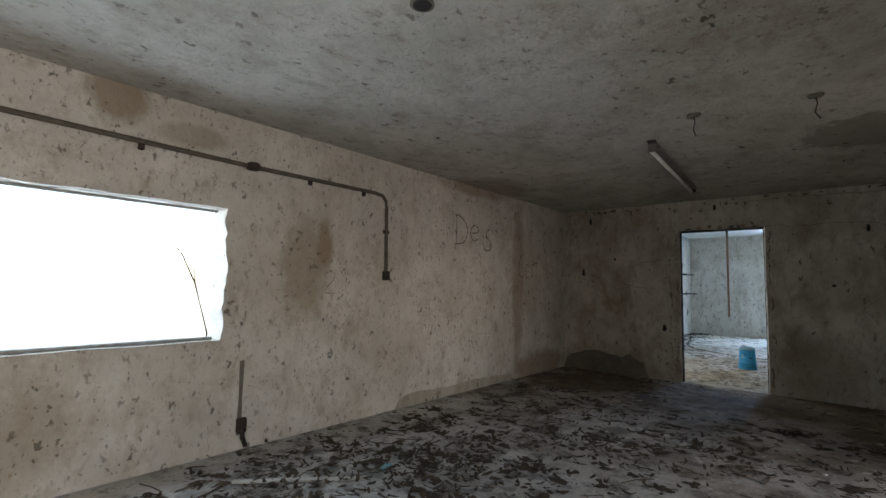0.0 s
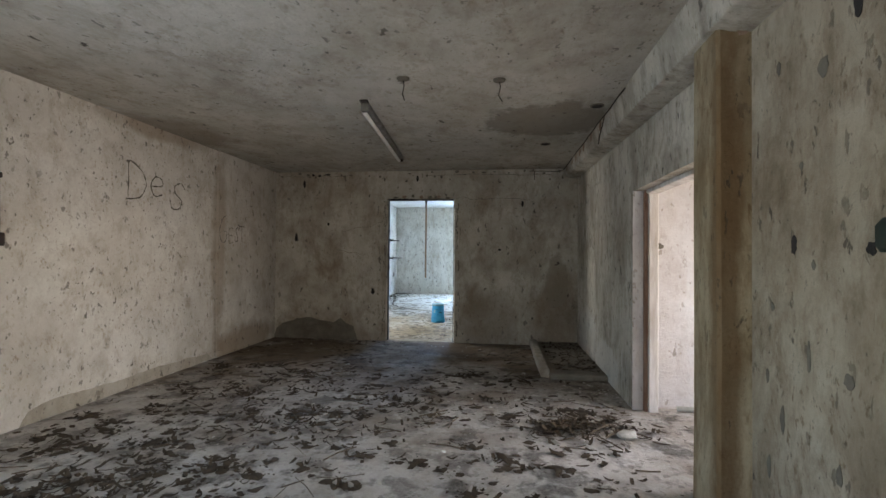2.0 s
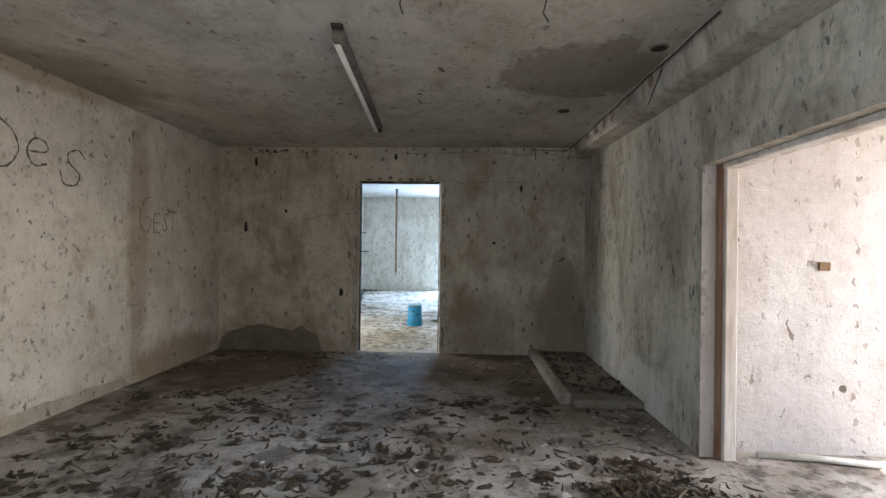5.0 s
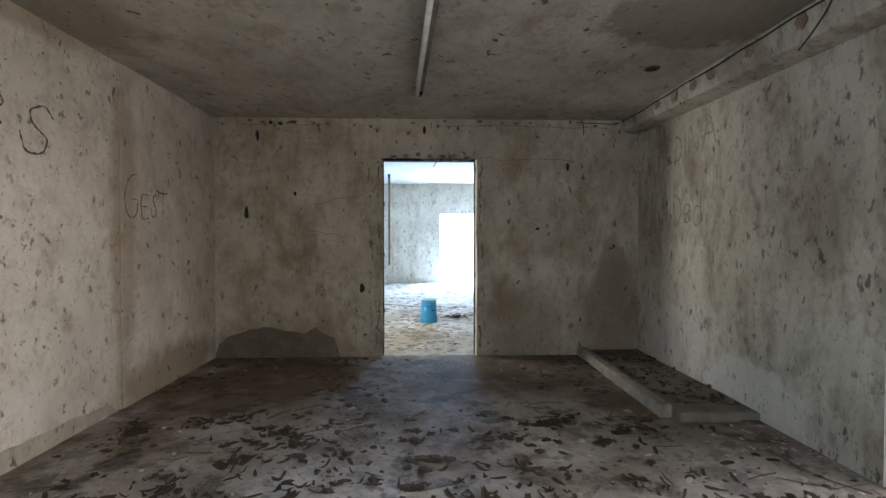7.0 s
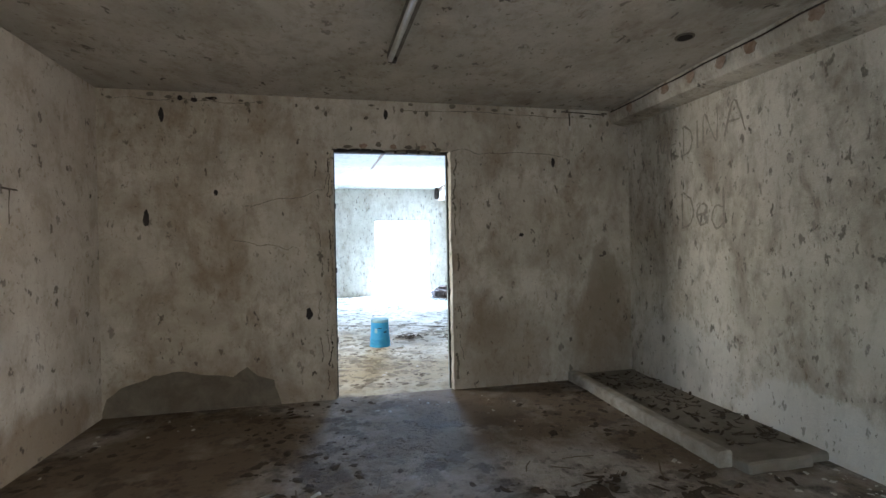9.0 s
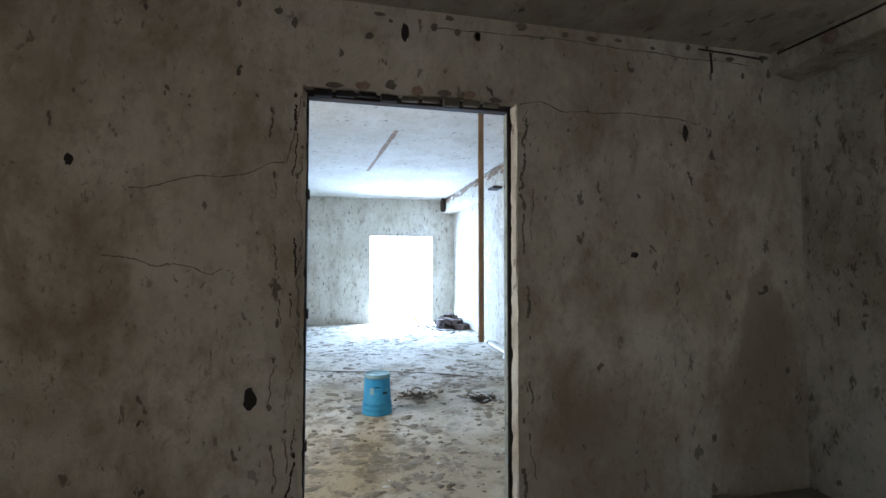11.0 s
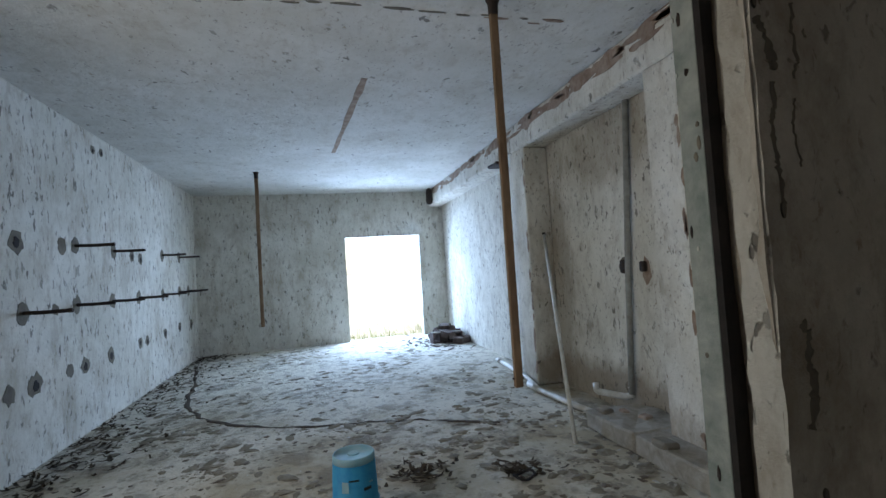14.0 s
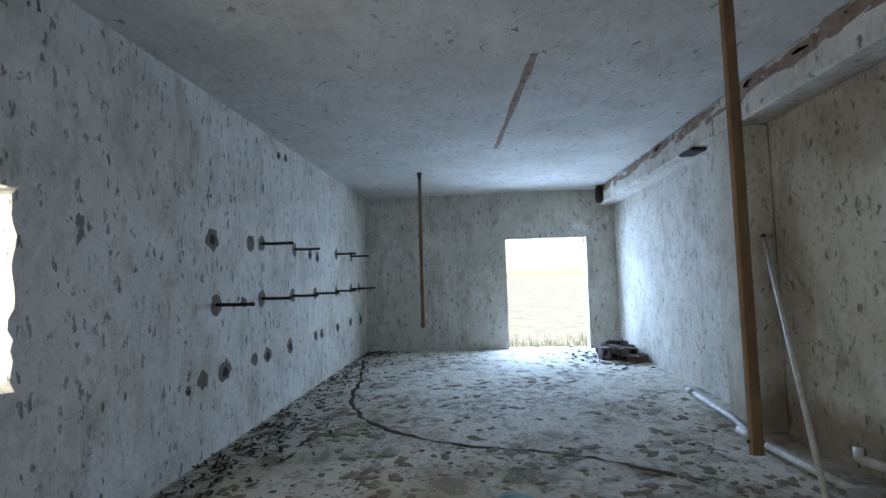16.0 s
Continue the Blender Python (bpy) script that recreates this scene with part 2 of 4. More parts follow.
WOOD = simple("weathered_frame_paint", (0.66, 0.62, 0.58), (0.4, 0.33, 0.27), 5, 0.75, 0, 0.4, (2, 2, 0.3))
WOOD_RED = simple("red_brown_wood", (0.17, 0.08, 0.05), (0.28, 0.18, 0.13), 8, 0.8, 0, 0.4, (2, 2, 0.3))
STEEL = simple("grey_green_steel", (0.17, 0.2, 0.18), (0.38, 0.385, 0.35), 11, 0.6, 0.1, 0.5)
# dirty grey, taken darker for the batten's side away from the light
TIN = simple("lamp_housing_shaded_grey", (0.2, 0.175, 0.145), (0.1, 0.085, 0.07), 10, 0.6, 0.1)
GLASS_TUBE = simple("dusty_lamp_tube", (0.78, 0.76, 0.71), (0.6, 0.56, 0.5), 10, 0.35)
BRICK = simple("fired_brick", (0.07, 0.055, 0.052), (0.14, 0.1, 0.085), 10, 0.95, 0, 0.8)
# near-black; also carries the shade inside holes and slots
BLACK = simple("dull_black", (0.018, 0.016, 0.015), (0.04, 0.033, 0.03), 12, 0.9)
KERB = simple("chipped_kerb", (0.38, 0.35, 0.3), (0.22, 0.19, 0.15), 9, 0.95, 0, 0.7)
LEAF = simple("rotten_leaves", (0.045, 0.034, 0.025), (0.085, 0.062, 0.04), 15, 0.95)
TWIG = simple("grey_twigs", (0.16, 0.125, 0.09), (0.09, 0.07, 0.05), 20, 0.9)
CHIPS = simple("plaster_crumbs", (0.55, 0.53, 0.48), (0.4, 0.37, 0.32), 20, 0.95)
CLOD = simple("clods_of_dirt", (0.27, 0.235, 0.175), (0.14, 0.115, 0.08), 9, 0.95, 0, 0.6)
EARTH = simple("pale_dry_ground", (0.42, 0.4, 0.34), (0.3, 0.29, 0.22), 1.5, 0.95, 0, 0.8)


def floor_material(name, light, dark, litter, scale, lo, hi, shift, dust, y_grade):
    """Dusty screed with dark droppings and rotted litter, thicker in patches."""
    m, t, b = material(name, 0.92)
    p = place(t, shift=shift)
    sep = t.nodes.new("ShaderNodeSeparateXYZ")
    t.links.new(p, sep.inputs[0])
    # noise plus a steady grade along y picks between the two tones
    drift = maths(t, "ADD", noise_tex(t, p, 0.9, 7, 0.65, 0.2), ramp(t, sep.outputs[1], y_grade[0], y_grade[1], y_grade[2], y_grade[3]))
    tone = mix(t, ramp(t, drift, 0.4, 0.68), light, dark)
    tone = mix(t, ramp(t, noise_tex(t, p, 30, 5, 0.7), 0.4, 0.8, 0.0, 0.35), tone, dark)
    patch = noise_tex(t, p, 0.75, 4, 0.6, 0.2)
    clump = noise_tex(t, p, scale, 7, 0.66, 0.2)
    cover = ramp(t, maths(t, "ADD", clump, maths(t, "MULTIPLY", patch, dust)), lo, hi)
    thick = ramp(t, patch, 0.36, 0.56, 0.5, 1.0)
    blobs = maths(t, "MULTIPLY", spots(t, p, 3.4, 0.2, 0.62, 0.7, 0.22), thick)
    lumps = maths(t, "MULTIPLY", spots(t, p, 6.3, 0.2, 0.62, 0.72, 0.2), thick)
    crumbs = spots(t, p, 17.0, 0.15, 0.5, 0.55, 0.15)
    cover = maths(t, "MAXIMUM", maths(t, "MULTIPLY", cover, 0.9), blobs)
    cover = maths(t, "MAXIMUM", cover, maths(t, "MULTIPLY", lumps, 0.9))
    cover = maths(t, "MAXIMUM", cover, maths(t, "MULTIPLY", crumbs, 0.6))
    cover = maths(t, "MULTIPLY", cover, ramp(t, noise_tex(t, p, 38, 5, 0.7), 0.3, 0.6, 0.55, 1.0))
    t.links.new(mix(t, maths(t, "MULTIPLY", cover, 0.9), tone, litter), b.inputs["Base Color"])
    height = maths(t, "ADD", maths(t, "MULTIPLY", cover, 0.9), noise_tex(t, p, 22, 6, 0.7))
    bump(t, b, height, 0.7, 0.025)
    return m


# the darker tone grows from y 3.5 to y 7
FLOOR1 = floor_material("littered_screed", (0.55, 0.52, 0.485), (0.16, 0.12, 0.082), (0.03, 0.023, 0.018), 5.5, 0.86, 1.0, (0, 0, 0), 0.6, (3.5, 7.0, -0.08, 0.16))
# the darker tone fades towards the exit
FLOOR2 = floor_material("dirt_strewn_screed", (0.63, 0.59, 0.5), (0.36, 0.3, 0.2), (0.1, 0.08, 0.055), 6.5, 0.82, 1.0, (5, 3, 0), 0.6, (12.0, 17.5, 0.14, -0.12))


# ---- building helpers ----
def mesh_object(name, bm, mat, parent=None):
    data = bpy.data.meshes.new(name)
    bm.normal_update()
    bm.to_mesh(data)
    bm.free()
    if mat:
        data.materials.append(mat)
    ob = new(name, data)
    if parent:
        ob.parent = parent
    return ob


def part(name, bm, mat, parent, label=""):
    return tagged(mesh_object(name, bm, mat, parent), label)


def thing(name, label, category, group="", kind=""):
    return tagged(new(name), label, category, group, kind)


def smooth(ob):
    for f in ob.data.polygons:
        f.use_smooth = True
    return ob


def box(lo, hi, bevel=0.0, jitter=0.0, segments=1):
    bm = bmesh.new()
    bmesh.ops.create_cube(bm, size=1.0)
    for v in bm.verts:
        v.co = Vector([lo[i] + (v.co[i] + 0.5) * (hi[i] - lo[i]) for i in range(3)])
    if bevel:
        bmesh.ops.bevel(bm, geom=bm.edges[:], offset=bevel, segments=segments, affect="EDGES")
    if jitter:
        bmesh.ops.subdivide_edges(bm, edges=bm.edges[:], cuts=4, use_grid_fill=True)
        for v in bm.verts:
            v.co += noise.noise_vector(v.co * 6.0) * jitter
    return bm


def tube(points, radius, sides=10, flat=1.0):
    """A pipe along points, mitred at the bends."""
    bm = bmesh.new()
    pts = [Vector(p) for p in points]
    rings = []
    for i, p in enumerate(pts):
        a = (p - pts[i - 1]).normalized() if i else (pts[1] - p).normalized()
        b = (pts[i + 1] - p).normalized() if i + 1 < len(pts) else a
        way = (a + b).normalized()
        side = way.cross(Vector((0, 0, 1)) if abs(way.z) < 0.95 else Vector((1, 0, 0))).normalized()
        up = side.cross(way).normalized()
        r = radius[i] if isinstance(radius, (list, tuple)) else radius
        rings.append([bm.verts.new(p + side * math.cos(k * math.tau / sides) * r + up * math.sin(k * math.tau / sides) * r * flat) for k in range(sides)])
    for a, b in zip(rings, rings[1:]):
        for k in range(sides):
            bm.faces.new((a[k], a[(k + 1) % sides], b[(k + 1) % sides], b[k]))
    bm.faces.new(rings[0][::-1])
    bm.faces.new(rings[-1])
    bmesh.ops.recalc_face_normals(bm, faces=bm.faces[:])
    return bm


def lathe(profile, centre, sides=32):
    """A body turned round the upright axis from (radius, height) pairs."""
    bm = bmesh.new()
    rings = [[bm.verts.new((centre[0] + r * math.cos(k * math.tau / sides), centre[1] + r * math.sin(k * math.tau / sides), centre[2] + z)) for k in range(sides)] for r, z in profile]
    for a, b in zip(rings, rings[1:]):
        for k in range(sides):
            bm.faces.new((a[k], a[(k + 1) % sides], b[(k + 1) % sides], b[k]))
    bm.faces.new(rings[0][::-1])
    bm.faces.new(rings[-1])
    bmesh.ops.recalc_face_normals(bm, faces=bm.faces[:])
    return bm


def ragged(points, rough, step=0.06, seed=0.0):
    """A closed outline with its straight sides broken up; rough is one figure, or one for each side."""
    out = []
    n = len(points)
    for i, p in enumerate(points):
        a, b = Vector(p), Vector(points[(i + 1) % n])
        r = rough[i] if isinstance(rough, (list, tuple)) else rough
        count = max(1, int((b - a).length / step)) if r else 1
        normal = Vector((-(b - a).y, (b - a).x)).normalized()
        for k in range(count):
            q = a.lerp(b, k / count)
            if k and r:
                w = noise.noise(Vector((q.x * 3.1, q.y * 3.1, seed))) + 0.6 * noise.noise(Vector((q.x * 11, q.y * 11, seed + 5)))
                q = q + normal * w * r
            out.append((q.x, q.y))
    return out


def slab(outline, holes, axis, at, depth):
    """A sheet with openings cut through it, at axis = at, thickened by depth along that axis. Outlines are in the other two axes."""
    bm = bmesh.new()
    others = [i for i in range(3) if i != axis]
    edges = []
    for loop in (outline, *holes):
        vs = []
        for p in loop:
            co = [0.0, 0.0, 0.0]
            co[axis], co[others[0]], co[others[1]] = at, p[0], p[1]
            vs.append(bm.verts.new(co))
        edges += [bm.edges.new((vs[i], vs[(i + 1) % len(vs)])) for i in range(len(vs))]
    normal = [0.0, 0.0, 0.0]
    normal[axis] = 1.0
    filled = bmesh.ops.triangle_fill(bm, edges=edges, use_beauty=True, use_dissolve=False, normal=normal)
    faces = [g for g in filled["geom"] if isinstance(g, bmesh.types.BMFace)]
    grown = bmesh.ops.extrude_face_region(bm, geom=faces)
    for v in [g for g in grown["geom"] if isinstance(g, bmesh.types.BMVert)]:
        v.co[axis] += depth
    bmesh.ops.recalc_face_normals(bm, faces=bm.faces[:])
    return bm


def rect(a0, b0, a1, b1):
    return [(a0, b0), (a1, b0), (a1, b1), (a0, b1)]


def structure(name, bm, mat, label, category):
    return tagged(mesh_object(name, bm, mat), label, category, kind="structure")


# ---- the building ----
LEFT, RIGHT, REAR, MID, MID_BACK, FAR = -3.457, 1.467, -3.2, 8.07, 8.2, 17.4
TOP1, TOP2 = 2.746, 3.126
RIGHT2, FRONT2 = 1.55, 1.24
BEAM1 = 1.245

floor_side = structure("floor_side", slab(rect(RIGHT + 0.19, 0.8, 4.6, 5.4), [], 2, 0.0, -0.15), FLOOR1, "dusty screed floor of the side room", "floor")
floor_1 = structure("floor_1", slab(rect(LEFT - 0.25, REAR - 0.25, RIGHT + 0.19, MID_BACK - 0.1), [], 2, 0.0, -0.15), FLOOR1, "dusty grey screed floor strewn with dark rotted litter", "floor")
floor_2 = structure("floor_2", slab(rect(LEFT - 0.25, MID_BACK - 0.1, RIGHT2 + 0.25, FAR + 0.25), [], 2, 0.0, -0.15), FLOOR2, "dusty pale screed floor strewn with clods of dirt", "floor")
ceiling_1 = structure("ceiling_1", slab(rect(LEFT - 0.25, REAR - 0.25, RIGHT + 0.2, MID + 0.1), [], 2, TOP1, 0.2), CEIL1, "grey rendered ceiling with pits and damp stains", "ceiling")
ceiling_2 = structure("ceiling_2", slab(rect(LEFT - 0.25, MID + 0.1, RIGHT2 + 0.25, FAR + 0.25), [], 2, TOP2, 0.2), CEIL2, "pale rendered ceiling with pits and a chased groove", "ceiling")

window_hole = ragged(rect(-0.75, 0.9, 2.0, 1.965), (0.006, 0.05, 0.012, 0.0), 0.05, 2.0)
wall_left_1 = structure("wall_left_1", slab(rect(REAR - 0.25, 0, MID + 0.1, TOP1), [window_hole], 0, LEFT, -0.24), WALL1L, "stained off-white plaster wall with a broken window opening", "wall")
broken_hole = ragged(rect(8.95, 0.95, 10.22, 1.99), (0.04, 0.06, 0.05, 0.05), 0.05, 7.0)
wall_left_2 = structure("wall_left_2", slab(rect(MID + 0.1, 0, FAR + 0.25, TOP2), [broken_hole], 0, LEFT, -0.24), WALL2, "pale pocked plaster wall with broken-out pipe holes", "wall")
front_edge = ragged([(-1.55, 0.0), (-1.55, 2.295), (-0.44, 2.295), (-0.44, 0.0)], (0.008, 0.012, 0.008, 0.0), 0.04, 9.0)[:-1] + [(-0.44, 0.0)]
bm = slab([(LEFT, 0)] + front_edge + [(RIGHT, 0), (RIGHT, TOP1), (LEFT, TOP1)], [], 1, MID, 0.065)
wall_middle_1 = structure("wall_middle_1", bm, WALL1, "stained grey plaster wall round a bare doorway", "wall")
bm = slab([(LEFT, 0), (-1.59, 0), (-1.59, 2.33), (-0.43, 2.33), (-0.43, 0), (RIGHT2, 0), (RIGHT2, TOP2), (LEFT, TOP2)], [], 1, MID + 0.065, 0.065)
wall_middle_2 = structure("wall_middle_2", bm, WALL2, "pale plaster back of the doorway wall", "wall")
# the opening at y -2.1 to -0.5 is unseen, added for that daylight
wall_right_1 = structure("wall_right_1", slab([(REAR - 0.25, 0), (-2.1, 0), (-2.1, 2.1), (-0.5, 2.1), (-0.5, 0), (3.64, 0), (3.64, 1.98), (5.12, 1.98), (5.12, 0), (MID, 0), (MID, TOP1), (REAR - 0.25, TOP1)], [], 0, RIGHT, 0.2), WALL1R, "mould-streaked grey plaster wall with a side doorway", "wall")
wall_right_2 = structure("wall_right_2", slab(rect(MID, 0, FAR + 0.25, TOP2), [], 0, RIGHT2 + 0.002, 0.24), WALL2R, "pale pocked plaster wall behind the pilasters", "wall")
o = [(LEFT, 0)] + ragged([(-0.6, 0.0), (-0.6, 2.18), (0.98, 2.18), (0.98, 0.0)], (0.012, 0.01, 0.012, 0.0), 0.07, 3.0)[:-1] + [(0.98, 0.0), (RIGHT2, 0), (RIGHT2, TOP2), (LEFT, TOP2)]
wall_far = structure("wall_far", slab(o, [], 1, FAR, 0.24), WALL2, "pale pocked plaster end wall with a wide open exit", "wall")
wall_rear = structure("wall_rear", slab(rect(LEFT, 0, RIGHT, TOP1), [], 1, REAR, -0.24), WALL1, "plain grey plaster wall", "wall")


def tapered_beam():
    """A ceiling beam that loses depth towards the inner doorway, with a battered and uneven face."""
    bm = bmesh.new()
    rows = []
    n = 150
    for k in range(n + 1):
        f = k / n
        y = REAR + (MID - REAR) * f
        g = max(0.0, (y - 3.4) / (MID - 3.4))
        low = 2.5 + 0.12 * g
        ring = [(BEAM1, TOP1 + 0.03), (BEAM1 + 0.02, TOP1 - 0.09), (BEAM1 + 0.035, low + 0.006), (BEAM1 + 0.042, low), (RIGHT - 0.1, low - 0.02), (RIGHT + 0.03, low - 0.03), (RIGHT + 0.03, TOP1 + 0.03)]
        rows.append([bm.verts.new(Vector((x, y, z)) + (noise.noise_vector(Vector((x * 7, y * 5.3, z * 7))) * 0.006 if 0 < i < 5 else Vector())) for i, (x, z) in enumerate(ring)])
    for a, b in zip(rows, rows[1:]):
        for i in range(7):
            bm.faces.new((a[i], a[(i + 1) % 7], b[(i + 1) % 7], b[i]))
    bm.faces.new(rows[0])
    bm.faces.new(rows[-1])
    bmesh.ops.recalc_face_normals(bm, faces=bm.faces[:])
    return bm


beam_1 = structure("beam_1", tapered_beam(), WALL1R, "rough rendered ceiling beam along the wall", "beam")
beam_2 = structure("beam_2", box((FRONT2, MID_BACK, 2.79), (RIGHT2, FAR, TOP2), 0.02, 0.012), WALL2, "chipped ceiling beam with reddish broken render", "beam")
# 4 mm sheet of the darker brown plaster over the same wall plane
wall_right_0 = structure("wall_right_0", slab([(REAR, 0), (-2.1, 0), (-2.1, 2.1), (-0.5, 2.1), (-0.5, 0), (3.12, 0), (3.12, 2.5), (REAR, 2.5)], [], 0, RIGHT - 0.004, 0.004), NEARWALL, "brown-stained, spotted plaster sheet with a painted conduit", "wall")
pier_1 = structure("pier_1", box((1.308, 3.12, 0), (RIGHT + 0.06, 3.42, 2.53), 0.015, 0.008), PIER, "rust-streaked plaster pier under the beam", "pier")
pier_2 = structure("pier_2", box((FRONT2, 10.02, 0), (RIGHT2, 10.36, 2.79), 0.015, 0.008), WALL2R, "chipped pale plaster pilaster", "pier")
pier_3 = structure("pier_3", box((FRONT2, 12.45, 0), (RIGHT2, 12.85, 2.79), 0.015, 0.008), WALL2R, "chipped pale plaster pilaster", "pier")
# side room
wall_side_north = structure("wall_side_north", slab(rect(RIGHT + 0.2, 0, 4.6, TOP1), [], 1, 5.2, 0.2), SIDE, "bright pinkish white plaster wall of the side room", "wall")
wall_side_east = structure("wall_side_east", slab(rect(0.8, 0, 5.2, TOP1), [rect(2.9, 0.15, 5.1, 2.3)], 0, 4.4, 0.2), SIDE, "pinkish white plaster wall with a wide opening", "wall")
wall_side_south = structure("wall_side_south", slab(rect(RIGHT + 0.2, 0, 4.4, TOP1), [], 1, 1.0, -0.2), SIDE, "pinkish white plaster wall", "wall")
ceiling_side = structure("ceiling_side", slab(rect(RIGHT + 0.2, 0.8, 4.6, 5.4), [], 2, TOP1, 0.2), CEIL1, "plain rendered ceiling", "ceiling")
ground = structure("ground", slab(rect(-400, -400, 400, 400), [], 2, -0.16, -0.5), EARTH, "dry grassy ground outside the building", "ground")


# ---- marks on the walls ----
def on_wall(axis, at, u, v):
    """A place on a wall from its two coordinates."""
    return Vector((at, u, v)) if axis == 0 else Vector((u, at, v)) if axis == 1 else Vector((u, v, at))


def patch(name, outline, axis, at, proud, mat, parent, label="", rough=0.03, seed=1.0):
    """A ragged thin patch that stands proud of a wall or ceiling."""
    return part(name, slab(ragged(outline, rough, 0.05, seed), [], axis, at, proud), mat, parent, label)


def blot(u, v, ru, rv, seed):
    rnd = random.Random(seed)
    n = 14
    return [(u + ru * math.cos(k * math.tau / n) * rnd.uniform(0.7, 1.15), v + rv * math.sin(k * math.tau / n) * rnd.uniform(0.7, 1.15)) for k in range(n)]


def ribbon(axis, at, proud, pts, width, rnd):
    """An uneven drawn line or crack through points on a wall."""
    bm = bmesh.new()
    dense = []
    for i in range(len(pts) - 1):
        p0, p1, p2, p3 = pts[max(i - 1, 0)], pts[i], pts[i + 1], pts[min(i + 2, len(pts) - 1)]
        for k in range(5):
            f = k / 5
            dense.append(0.5 * ((2 * p1) + (p2 - p0) * f + (2 * p0 - 5 * p1 + 4 * p2 - p3) * f * f + (3 * p1 - p0 - 3 * p2 + p3) * f ** 3))
    dense.append(pts[-1])
    rows = []
    for i, p in enumerate(dense):
        way = (dense[min(i + 1, len(dense) - 1)] - dense[max(i - 1, 0)]).normalized()
        side = Vector((-way.y, way.x)) * width * rnd.uniform(0.2, 0.65)
        p = p + Vector((rnd.uniform(-1, 1), rnd.uniform(-1, 1))) * 0.003
        rows.append([bm.verts.new(on_wall(axis, at + proud * h, *(p + side * k))) for k, h in ((-1, 0.2), (0, 1), (1, 0.2))])
    for a, b in zip(rows, rows[1:]):
        for k in (0, 1):
            bm.faces.new((a[k], a[k + 1], b[k + 1], b[k]))
    return bm


def writing(label, axis, at, proud, u0, u1, v0, v1, strokes, width=0.011, ink=CHARCOAL):
    """Hand-drawn charcoal strokes; each is a row of points in a unit square, mapped on to the wall."""
    ob = thing("wall_writing", label, "wall writing")
    rnd = random.Random(len(strokes))
    for stroke in strokes:
        pts = [Vector((u0 + (u1 - u0) * a, v0 + (v1 - v0) * b)) for a, b in stroke]
        part("stroke", ribbon(axis, at, proud, pts, width, rnd), ink, ob)
    return ob


D = [[(0.1, 0.05), (0.1, 0.98)], [(0.0, 0.95), (0.25, 0.97), (0.75, 0.75), (0.9, 0.4), (0.6, 0.08), (0.0, 0.0)]]


def letters(rows):
    """Places single letters in a line: (strokes, left, right, bottom, top) in the unit square."""
    return [[(a0 + (a1 - a0) * x, b0 + (b1 - b0) * y) for x, y in st] for sts, a0, a1, b0, b1 in rows for st in sts]


SMALL_E = [[(0.1, 0.5), (0.8, 0.6), (0.7, 0.95), (0.3, 0.95), (0.05, 0.5), (0.3, 0.05), (0.8, 0.15)]]
BIG_S = [[(0.95, 0.8), (0.7, 1.0), (0.35, 0.85), (0.4, 0.6), (0.75, 0.35), (0.6, 0.05), (0.2, 0.05), (0.05, 0.4)]]
BIG_G = [[(0.9, 1.0), (0.45, 0.9), (0.1, 0.45), (0.3, 0.05), (0.75, 0.05), (0.9, 0.4), (0.55, 0.4)]]
BIG_E = [[(0.9, 1.0), (0.1, 0.95), (0.1, 0.0), (0.95, 0.02)], [(0.1, 0.5), (0.7, 0.52)]]
BIG_T = [[(0.0, 1.0), (1.0, 1.0)], [(0.5, 1.0), (0.45, 0.0)]]
BIG_M = [[(0.0, 0.0), (0.1, 1.0), (0.5, 0.4), (0.9, 1.0), (1.0, 0.0)]]
BIG_N = [[(0.0, 0.0), (0.1, 1.0), (0.85, 0.05), (0.95, 1.0)]]
BIG_A = [[(0.0, 0.0), (0.5, 1.0), (1.0, 0.0)], [(0.2, 0.4), (0.8, 0.4)]]
BIG_I = [[(0.5, 0.0), (0.5, 1.0)]]
SMALL_D = [[(0.8, 1.0), (0.8, 0.0)], [(0.8, 0.5), (0.3, 0.55), (0.05, 0.25), (0.35, 0.0), (0.8, 0.15)]]
writing("large charcoal letters Des scrawled on the plaster wall", 0, LEFT, 0.003, 4.95, 5.84, 1.88, 2.32,
        letters([(D, 0, 0.33, 0.1, 1.0), (SMALL_E, 0.36, 0.62, 0.25, 0.75), (BIG_S, 0.68, 1.0, 0.0, 0.72)]), 0.016)
writing("faint charcoal letters GEST scrawled on the plaster wall", 0, LEFT + 0.02, 0.003, 6.48, 7.12, 1.53, 1.9,
        letters([(BIG_G, 0, 0.32, 0.0, 1.0), (BIG_E, 0.36, 0.54, 0.02, 0.55), (BIG_S, 0.58, 0.74, 0.05, 0.6), (BIG_T, 0.76, 0.98, 0.08, 0.66), ([[(0.5, 0), (0.52, 0.1)]], 0.98, 1.02, 0.0, 0.1)]), 0.012)
writing("faint charcoal capitals and a word under them on the mouldy wall", 0, RIGHT, -0.003, 7.6, 6.6, 1.46, 2.42,
        letters([(BIG_M, 0, 0.14, 0.68, 0.92), (BIG_E, 0.17, 0.29, 0.7, 0.95), (D, 0.33, 0.46, 0.7, 0.96), (BIG_I, 0.48, 0.53, 0.73, 0.97), (BIG_N, 0.57, 0.73, 0.73, 1.0), (BIG_A, 0.79, 0.98, 0.76, 1.03),
                 (D, 0.3, 0.46, 0.04, 0.36), (SMALL_E, 0.48, 0.62, 0.05, 0.24), (SMALL_D, 0.64, 0.8, 0.02, 0.36)]), 0.02, FAINT)
